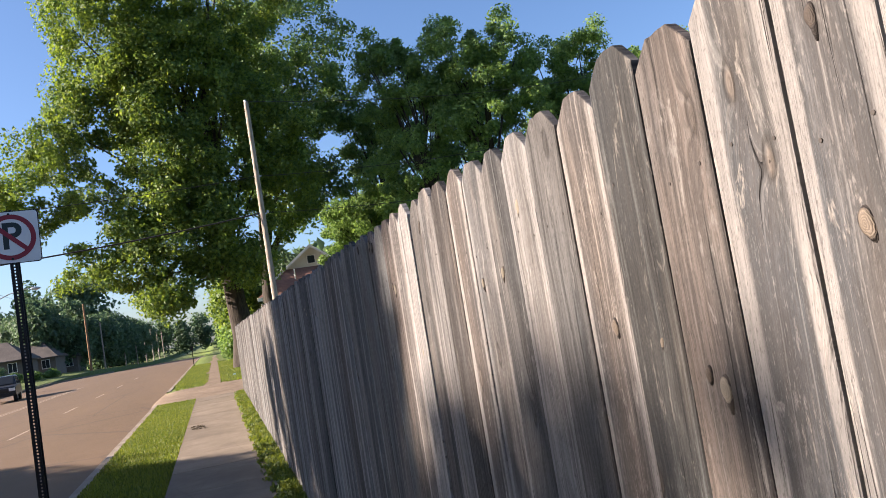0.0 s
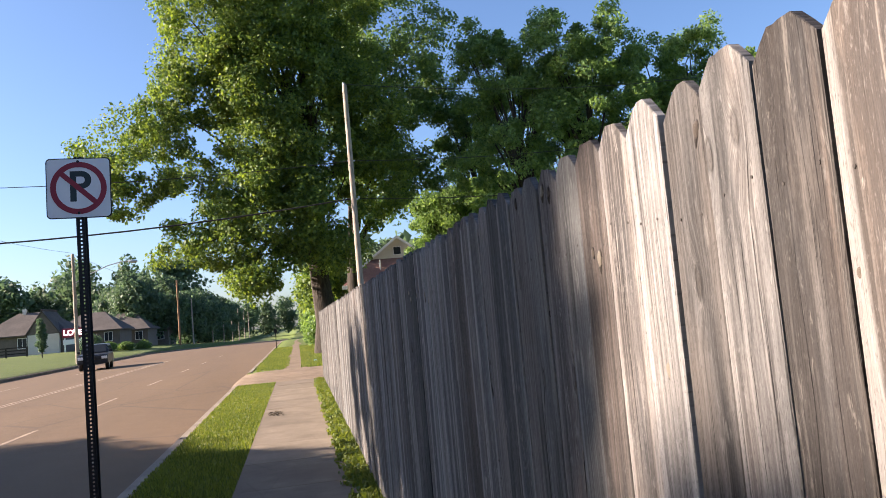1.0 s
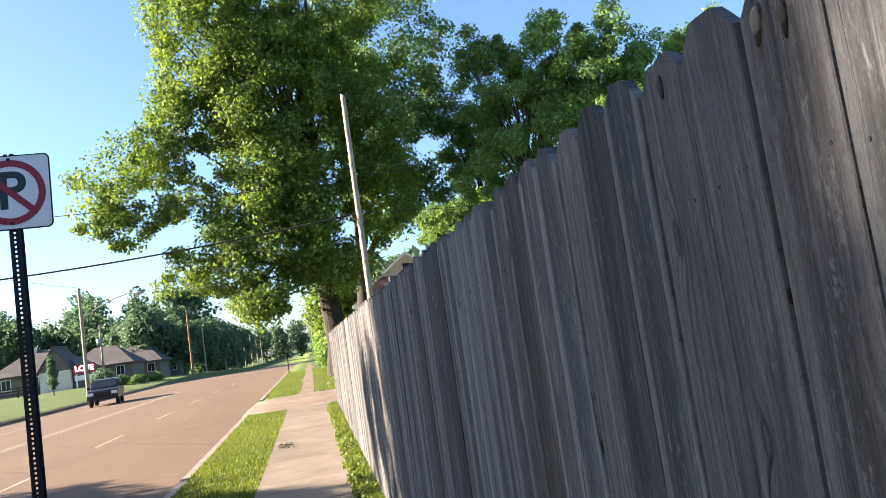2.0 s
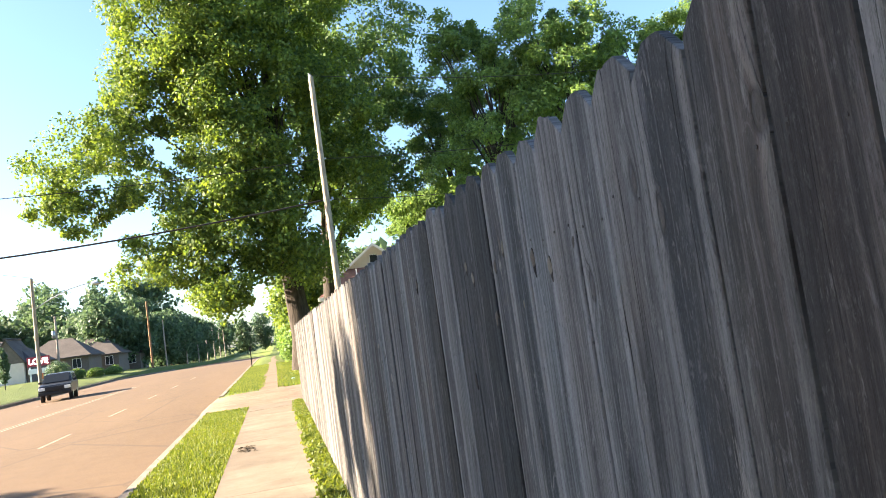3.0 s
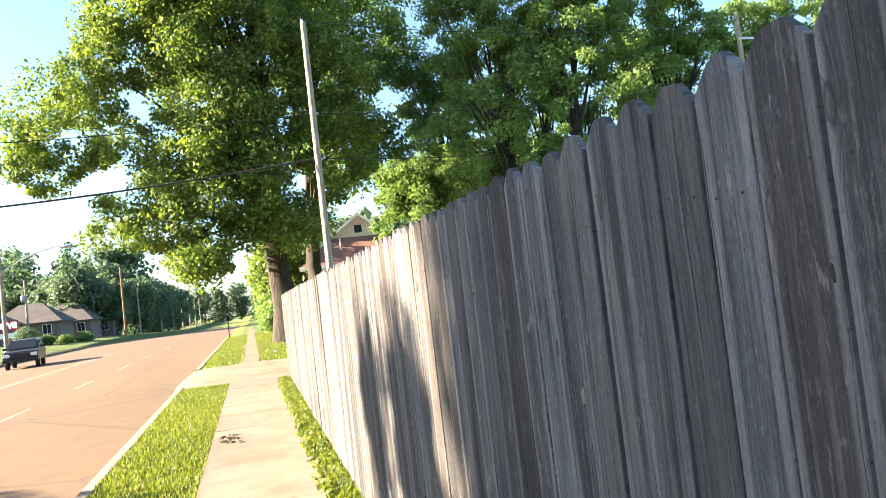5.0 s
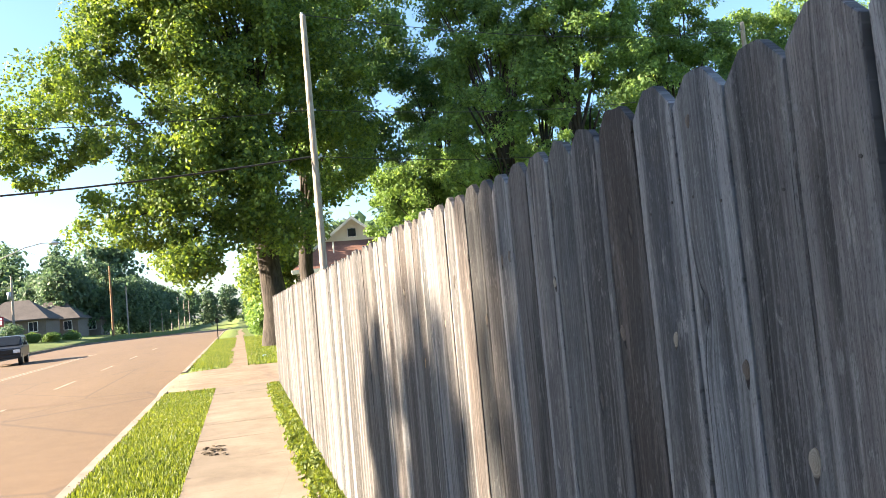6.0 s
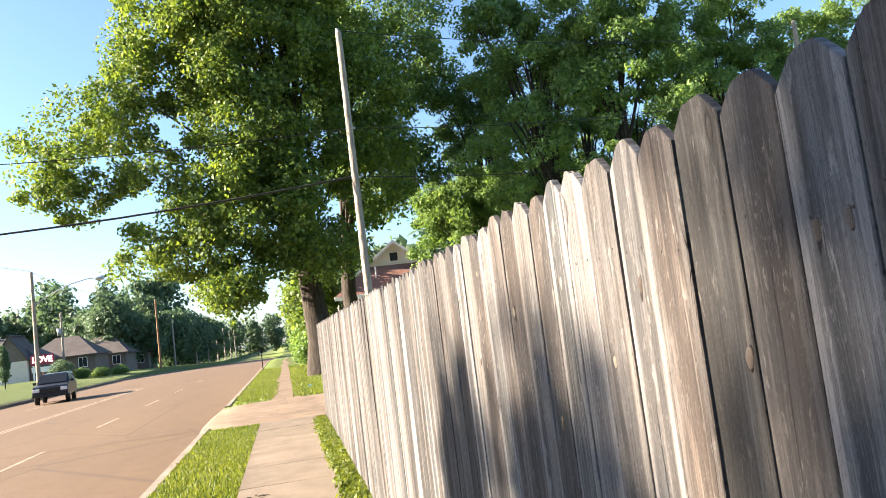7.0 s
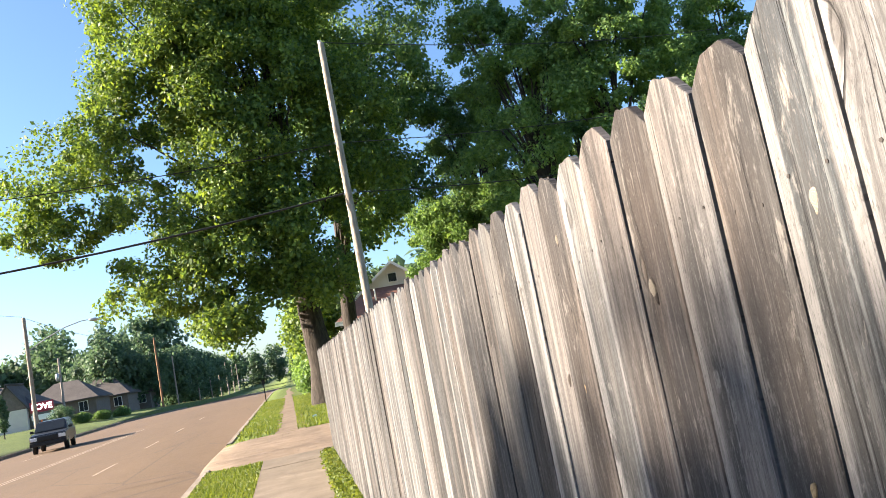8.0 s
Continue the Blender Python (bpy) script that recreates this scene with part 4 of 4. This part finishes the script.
yard_house = thing("yard_house", "old house with cream gable and red-brown porch roof", "house", (8.79, 66, 1.1))
part("wall", box((-4.4, 0, -1.3), (4.4, 9, 3.9)), SIDING, yard_house, "cream clapboard wall")
bm = bmesh.new()
pts = [(-4.4, 3.9), (4.4, 3.9), (0, 7.2)]
f0, f1 = [[bm.verts.new((px, yy, pz)) for px, pz in pts] for yy in (0, 9)]
bm.faces.new(f0)
bm.faces.new(f1[::-1])
for k in range(3):
    bm.faces.new((f0[k], f1[k], f1[(k + 1) % 3], f0[(k + 1) % 3]))
bmesh.ops.recalc_face_normals(bm, faces=bm.faces)
part("gable", bm, SIDING, yard_house, "cream clapboard gable")
for sx in (-1, 1):
    bm = bmesh.new()
    sec = [(0, 7.32), (sx * 5.1, 3.5), (sx * 5.1, 3.36), (0, 7.18)]
    a, b = [[bm.verts.new((px, yy, pz)) for px, pz in sec] for yy in (-0.4, 9.4)]
    bm.faces.new(a)
    bm.faces.new(b[::-1])
    for k in range(4):
        bm.faces.new((a[k], b[k], b[(k + 1) % 4], a[(k + 1) % 4]))
    bmesh.ops.recalc_face_normals(bm, faces=bm.faces)
    part("roof", bm, ROOF_RED, yard_house, "red-brown shingled slope")
    bm = bmesh.new()
    sec = [(0, 7.34), (sx * 5.1, 3.52), (sx * 5.1, 3.30), (0, 7.10)]
    a, b = [[bm.verts.new((px, yy, pz)) for px, pz in sec] for yy in (-0.45, -0.402)]
    bm.faces.new(a)
    bm.faces.new(b[::-1])
    for k in range(4):
        bm.faces.new((a[k], b[k], b[(k + 1) % 4], a[(k + 1) % 4]))
    bmesh.ops.recalc_face_normals(bm, faces=bm.faces)
    part("rake_trim", bm, WHITE_TRIM, yard_house, "white rake board")
vent = part("vent", box((-0.32, -0.05, 5.75), (0.32, 0.02, 6.4)), GLASS_DARK, yard_house, "dark louvred attic vent")
part("vent_frame", ring_mesh(0.42, 0.5, 0, 0.02, 4), WHITE_TRIM, vent).matrix_basis = pose(0, -0.05, 6.07, 0, 45, 0)
bm = bmesh.new()
sec = [(-0.1, 5.45), (-3.4, 3.3), (-3.4, 3.15), (-0.1, 5.3)]
b = [bm.verts.new((4.6, yy, pz)) for yy, pz in sec]
a = [bm.verts.new((-2.2, -0.1, 5.45)), bm.verts.new((-5.0, -3.4, 3.3)), bm.verts.new((-5.0, -3.4, 3.15)), bm.verts.new((-2.2, -0.1, 5.3))]
bm.faces.new(a)
bm.faces.new(b[::-1])
for k in range(4):
    bm.faces.new((a[k], b[k], b[(k + 1) % 4], a[(k + 1) % 4]))
bmesh.ops.recalc_face_normals(bm, faces=bm.faces)
part("porch_roof", bm, ROOF_RED, yard_house, "red-brown porch roof")
part("porch_trim", box((-5.05, -3.5, 3.0), (4.6, -3.38, 3.3)), WHITE_TRIM, yard_house, "white eave board")
part("vent_pipe", box((-1.75, -1.6, 4.3), (-1.65, -1.5, 5.3), 0.02), WHITE_TRIM, yard_house, "white vent pipe")
wing = thing("house_wing", "side wing of the old house with pale grey hipped roof", "house", (13.04, 61.5, -0.3))
part("wall", box((-3.8, -2.6, -1.3), (4.5, 3.5, 3.9)), SIDING, wing)
part("roof", hip_roof(8.4, 6.2, 4.0, 6.7, 5.4), ROOF_PALE, wing, "pale grey shingled hipped roof")

# ---- far verge things ----
led_board = thing("message_sign", "lit roadside message board with red panel on two posts", "sign", (-27.2, 104, land(-27.2, 104)))
for x in (-1.0, 1.0):
    part("post", box((x - 0.08, -0.05, -0.2), (x + 0.08, 0.1, 1.7)), WHITE_TRIM, led_board)
panel = part("panel", box((-1.25, -0.12, 1.75), (1.25, 0.12, 2.9), 0.02), SIGN_RED, led_board, "red display panel")
EMIT = bpy.data.materials.new("lit_letters")
EMIT.use_nodes = True
EMIT.node_tree.nodes["Principled BSDF"].inputs["Emission Color"].default_value = (1, 0.95, 0.9, 1)
EMIT.node_tree.nodes["Principled BSDF"].inputs["Emission Strength"].default_value = 1.2
text = bpy.data.curves.new("message", "FONT")
text.body, text.size, text.align_x, text.align_y, text.extrude, text.offset = "LOVE", 0.9, "CENTER", "CENTER", 0.01, 0.02
tmp = new("message_source", text)
me = bpy.data.meshes.new_from_object(tmp)
bpy.data.objects.remove(tmp)
me.materials.clear()
me.materials.append(EMIT)
part("lettering", me, None, panel, "lit white letters").matrix_basis = pose(0, -0.14, 2.32, 90, 0, 0)
part("lower_panel", box((-1.2, -0.08, 0.9), (1.2, 0.08, 1.5), 0.02), WHITE_TRIM, led_board, "white lower board")


def bush(name, at, radii, leaf, label, seed, cone=False, n=26, size=0.14):
    r = rng(seed)
    t = thing(name, label, "shrub", at)
    d = r.normal(size=(n, 3))
    d /= np.linalg.norm(d, axis=1)[:, None]
    c = d * np.array(radii) * (0.3 + 0.6 * r.random((n, 1)) ** 0.5) + [0, 0, radii[2]]
    if cone:
        c[:, :2] *= (1.25 - c[:, 2:3] / (2 * radii[2]))
    v, f = leaves(c, np.full(n, min(radii[:2]) * 0.6), 160, size, r)
    part("foliage", mesh_np("foliage", v, f, leaf), None, t)
    v, f = tube([(0, 0, -0.1), (0, 0, radii[2])], (0.06, 0.03), 6)
    part("stem", mesh_np("stem", v, f, BARK), None, t)
    return t


for i, (x, y) in enumerate([(2.0, 61), (2.6, 66), (1.9, 72), (2.7, 79), (2.2, 87), (3.0, 96), (2.4, 106), (3.0, 118)]):
    bush("hedge_shrub", (x, y, rise(y)), (1.3, 2.2, 1.1 + 0.25 * (i % 3)), LEAF_BRIGHT, "bright green overgrown shrub beside the footpath", 160 + i, n=44, size=0.22)
bush("cypress_shrub", (-25.4, 86, land(-25.4, 86)), (0.5, 0.5, 2.2), LEAF_HAZED, "slim dark green cypress on the far lawn", 61, True, 40)
bush("round_shrub", (-24.3, 100, land(-24.3, 100)), (1.2, 1.0, 1.0), LEAF_HAZED, "rounded green shrub by the sign", 62)
for i, (x, y) in enumerate([(-22.5, 101), (-21.0, 103), (-19.8, 108)]):
    bush("low_shrub", (x, y, land(x, y)), (0.9, 0.8, 0.45), LEAF_DARK, "low dark shrub on the far verge", 63 + i)
marker = thing("marker_post", "white marker post with an orange top on the verge", "post", (-19.6, 77, land(-19.6, 77)))
part("stake", box((-0.06, -0.03, -0.1), (0.06, 0.03, 1.0), 0.01), WHITE_TRIM, marker)
part("band", box((-0.065, -0.035, 0.95), (0.065, 0.035, 1.45), 0.01), plain("orange_paint", (0.6, 0.16, 0.05)), marker, "orange band")
rail_fence = thing("rail_fence", "dark wooden rail fence on the far lawn", "fence", (-40, 97, land(-40, 97)))
for i in range(9):
    part("post", box((-8 + 2.2 * i, 0, -0.2), (-7.86 + 2.2 * i, 0.14, 1.15)), BARK, rail_fence)
for z in (0.35, 0.7, 1.02):
    part("rail", box((-8, -0.03, z), (9.8, 0.0, z + 0.12)), BARK, rail_fence)
small_sign = thing("street_sign", "small dark sign post at the kerb beyond the driveway", "street sign", (-1.55, 60, rise(60)))
part("post", box((-0.03, -0.03, -0.1), (0.03, 0.03, 1.5)), DARK_STEEL, small_sign)
part("plate", box((-0.1, -0.045, 1.2), (0.1, -0.032, 1.5), 0.004), DARK_STEEL, small_sign, "small dark plate")


def suv(at, rz, label):
    t = thing("parked_suv", label, "car", at, rz)
    paint = plain("grey_paint", (0.05, 0.054, 0.062), 0.3, 0.5, 0.04)
    trim = plain("black_trim", (0.02, 0.02, 0.022), 0.5)

    def profile(pts, half, taper=0.0, top=0.0):
        bm = bmesh.new()
        rows = [[bm.verts.new((sx * (half - (taper if z > top else 0)), y, z)) for y, z in pts] for sx in (-1, 1)]
        bm.faces.new(rows[0])
        bm.faces.new(rows[1][::-1])
        for k in range(len(pts)):
            bm.faces.new((rows[0][k], rows[1][k], rows[1][(k + 1) % len(pts)], rows[0][(k + 1) % len(pts)]))
        bmesh.ops.recalc_face_normals(bm, faces=bm.faces)
        return bm
    bm = profile([(-2.25, 0.42), (-2.3, 0.75), (-2.2, 1.0), (-0.95, 1.1), (2.25, 1.12), (2.3, 0.7), (2.25, 0.42)], 0.9)
    bmesh.ops.bevel(bm, geom=list(bm.edges), offset=0.06, segments=3, affect="EDGES")
    body = part("body", bm, paint, t, "dark grey painted body")
    bm = profile([(-0.95, 1.08), (-0.35, 1.66), (1.95, 1.7), (2.22, 1.1)], 0.86, 0.14, 1.2)
    bmesh.ops.bevel(bm, geom=list(bm.edges), offset=0.05, segments=2, affect="EDGES")
    part("cabin", bm, paint, t)
    glass = plain("car_glass", (0.03, 0.035, 0.04), 0.08)
    bm = profile([(-0.86, 1.16), (-0.4, 1.58), (-0.42, 1.6), (-0.9, 1.17)], 0.7)
    part("windscreen", bm, glass, t, "dark glass")
    for sx in (-1, 1):
        for y0, y1 in ((-0.55, 0.3), (0.38, 1.15), (1.22, 1.9)):
            bm = bmesh.new()
            bm.faces.new([bm.verts.new(v) for v in ((sx * 0.875, y0, 1.16), (sx * 0.875, y1, 1.16), (sx * 0.745, y1 - 0.02, 1.58), (sx * 0.745, y0 + (0.32 if y0 < 0 else 0.02), 1.58))])
            made = bmesh.ops.extrude_face_region(bm, geom=list(bm.faces))["geom"]
            bmesh.ops.translate(bm, verts=[v for v in made if isinstance(v, bmesh.types.BMVert)], vec=(-sx * 0.05, 0, 0))
            part("side_window", bm, glass, t)
        part("headlight", box((sx * 0.7 - 0.17, -2.33, 0.72), (sx * 0.7 + 0.17, -2.2, 0.9), 0.02), SIGN_WHITE, t, "clear headlight")
        part("tail_light", box((sx * 0.78 - 0.1, 2.2, 0.75), (sx * 0.78 + 0.1, 2.33, 1.05), 0.02), SIGN_RED, t, "red tail light")
        part("mirror", box((sx * 0.98 - 0.1, -0.72, 1.12), (sx * 0.98 + 0.1, -0.6, 1.26), 0.03), trim, t)
        for y in (-1.4, 1.4):
            v, f = tube([(sx * 0.68, y, 0.37), (sx * 0.69, y, 0.37), (sx * 0.88, y, 0.37), (sx * 0.91, y, 0.37)], (0.3, 0.37, 0.37, 0.26), 24)
            wheel = part("wheel", smooth(mesh_np("wheel", v, f, trim)), None, t, "black tyre")
            v, f = tube([(sx * 0.89, y, 0.37), (sx * 0.915, y, 0.37), (sx * 0.918, y, 0.37)], (0.25, 0.22, 0.01), 20)
            part("rim", mesh_np("rim", v, f, GALV), None, wheel, "silver rim")
    part("grille", box((-0.5, -2.34, 0.68), (0.5, -2.25, 0.92), 0.02), trim, t)
    part("bumper", box((-0.9, -2.4, 0.42), (0.9, -2.2, 0.62), 0.04), trim, t)
    return t


suv((-13.3, 57.0, rise(57) + ROAD_Z - 0.02), 8, "dark grey sport utility car standing by the far kerb")

# ---- grass ----
def blades(name, n, x0, x1, y0, y1, h, label, seed, wide=0.006, bow=0.5, gaps=0.0):
    r = rng(seed)
    x, y = r.uniform(x0, x1, n), r.uniform(y0, y1, n)
    if gaps:
        keep = np.sin(y * 3.1 + 2 * np.sin(y * 0.7)) + r.normal(size=n) * 0.6 > gaps - 1
        edge = np.abs(x - (x0 + x1) / 2) / ((x1 - x0) / 2) < 0.85 + 0.15 * np.sin(y * 4.3)
        x, y = x[keep & edge], y[keep & edge]
        n = len(x)
    z = np.array([rise(v) for v in y]) - 0.015
    a = r.uniform(0, 2 * np.pi, n)
    hh = h * (0.45 + 0.9 * r.random(n))
    lean = bow * hh * r.random(n)
    dx, dy = np.cos(a), np.sin(a)
    w = wide * (0.7 + 0.8 * r.random(n))
    base = np.stack([x, y, z], 1)
    sidew = np.stack([-dy * w, dx * w, 0 * w], 1)
    up = np.stack([dx * lean * 0.35, dy * lean * 0.35, hh * 0.6], 1)
    tip = np.stack([dx * lean, dy * lean, hh], 1)
    v = np.stack([base - sidew, base + sidew, base + up + sidew * 0.8, base + up - sidew * 0.8, base + tip], 1).reshape(-1, 3)
    k = np.arange(n)[:, None] * 5
    f = np.concatenate([k + [0, 1, 2], k + [0, 2, 3], k + [3, 2, 4]], 0)
    return tagged(new(name, mesh_np(name, v, f, BLADE)), label, "grass", kind="stuff")


blades("verge_grass", 52000, ROAD_R + 0.13, -0.66, 3, 24.95, 0.05, "short mown green grass strip between kerb and pavement", 81, 0.007)
blades("verge_grass", 32000, ROAD_R + 0.13, -0.36, 31.6, 62, 0.075, "ragged green grass strip beyond the driveway", 82, 0.012, gaps=0.95)
blades("lawn_grass", 40000, 0.12, 6, 31.8, 62, 0.09, "rough green grass round the maple", 83, 0.014)
blades("fence_grass", 12000, 0.55, 0.74, 2, 24.0, 0.11, "grass and weeds growing along the fence foot", 84, 0.009)


def weeds(name, n, x0, x1, y0, y1, size, label, seed):
    r = rng(seed)
    c = np.stack([r.uniform(x0, x1, n), r.uniform(y0, y1, n), r.uniform(0.03, 0.07, n)], 1)
    v, f = leaves(c, np.full(n, 0.075), 26, size, r, 0.1)
    return tagged(new(name, mesh_np(name, v, f, BLADE)), label, "weeds", kind="stuff")


weeds("fence_weeds", 620, 0.47, 0.70, 3, 24.0, 0.05, "broad-leaved weeds along the fence foot", 85)

# ---- small things ----
litter = thing("litter", "crumpled pale blue plastic litter on the grass", "litter", (0.76, 35.6, 0.03))
bm = bmesh.new()
bmesh.ops.create_icosphere(bm, subdivisions=2, radius=0.14)
for v in bm.verts:
    v.co *= 0.7 + 0.6 * noise.noise(v.co * 9)
    v.co.z *= 0.6
part("wrapper", bm, plain("pale_plastic", (0.45, 0.62, 0.72), 0.3), litter)
# Flat dark flakes drawn in place of a leaf shadow on the slabs.
r = rng(91)
c = np.stack([r.normal(-0.44, 0.10, 16), r.normal(16.3, 0.25, 16), np.full(16, 0.02)], 1)
v, f = leaves(c, np.full(16, 0.06), 5, 0.07, r, 0.0)
v[:, 2] = np.clip(v[:, 2], 0.016, 0.035)
tagged(new("dead_leaves", mesh_np("dead_leaves", v, f, plain("leaf_shadow_brown", (0.07, 0.055, 0.035), 0.9))), "dark brown flakes standing in for a leaf shadow on the pavement", "leaf litter", kind="stuff")

def grit(name, n, x0, x1, y0, y1, size, label, seed):
    """Loose crumbs of stone: small four-sided lumps."""
    r = rng(seed)
    c = np.stack([r.uniform(x0, x1, n), r.uniform(y0, y1, n), np.full(n, 0.012)], 1)
    d = r.normal(size=(n, 4, 3)) * size * (0.4 + r.random((n, 1, 1)))
    d[:, :, 2] = np.abs(d[:, :, 2]) * 0.6
    v = (c[:, None] + d).reshape(-1, 3)
    k = np.arange(n)[:, None] * 4
    f = np.concatenate([k + [0, 1, 2], k + [0, 2, 3], k + [0, 3, 1], k + [1, 3, 2]], 0)
    return tagged(new(name, mesh_np(name, v, f, KERB)), label, "gravel", kind="stuff")


grit("driveway_gravel", 900, -1.75, 0.5, 25.0, 31.8, 0.009, "loose pale gravel and grit on the driveway", 92)
grit("kerb_gravel", 500, ROAD_R + 0.02, ROAD_R + 0.3, 8, 60, 0.012, "crumbled concrete grit along the kerb", 93)

# ---- pavement slabs ----
pavement = thing("pavement", "tan concrete pavement of slabs with open joints", "pavement", kind="structure")
slab_kinds = []
for s in range(4):
    bm = box((-0.605, -0.7615, -0.1), (0.605, 0.7615, 0.012), 0.004)
    slab_kinds.append(bm_mesh("slab", bm, PAVING))
for i in range(20):
    ob = part("slab", slab_kinds[i % 4], None, pavement)
    ob.matrix_basis = pose(-0.05, -4.86 + 1.53 * i, r.uniform(-0.003, 0.003), r.uniform(-0.12, 0.12), r.uniform(-0.15, 0.15), 0)
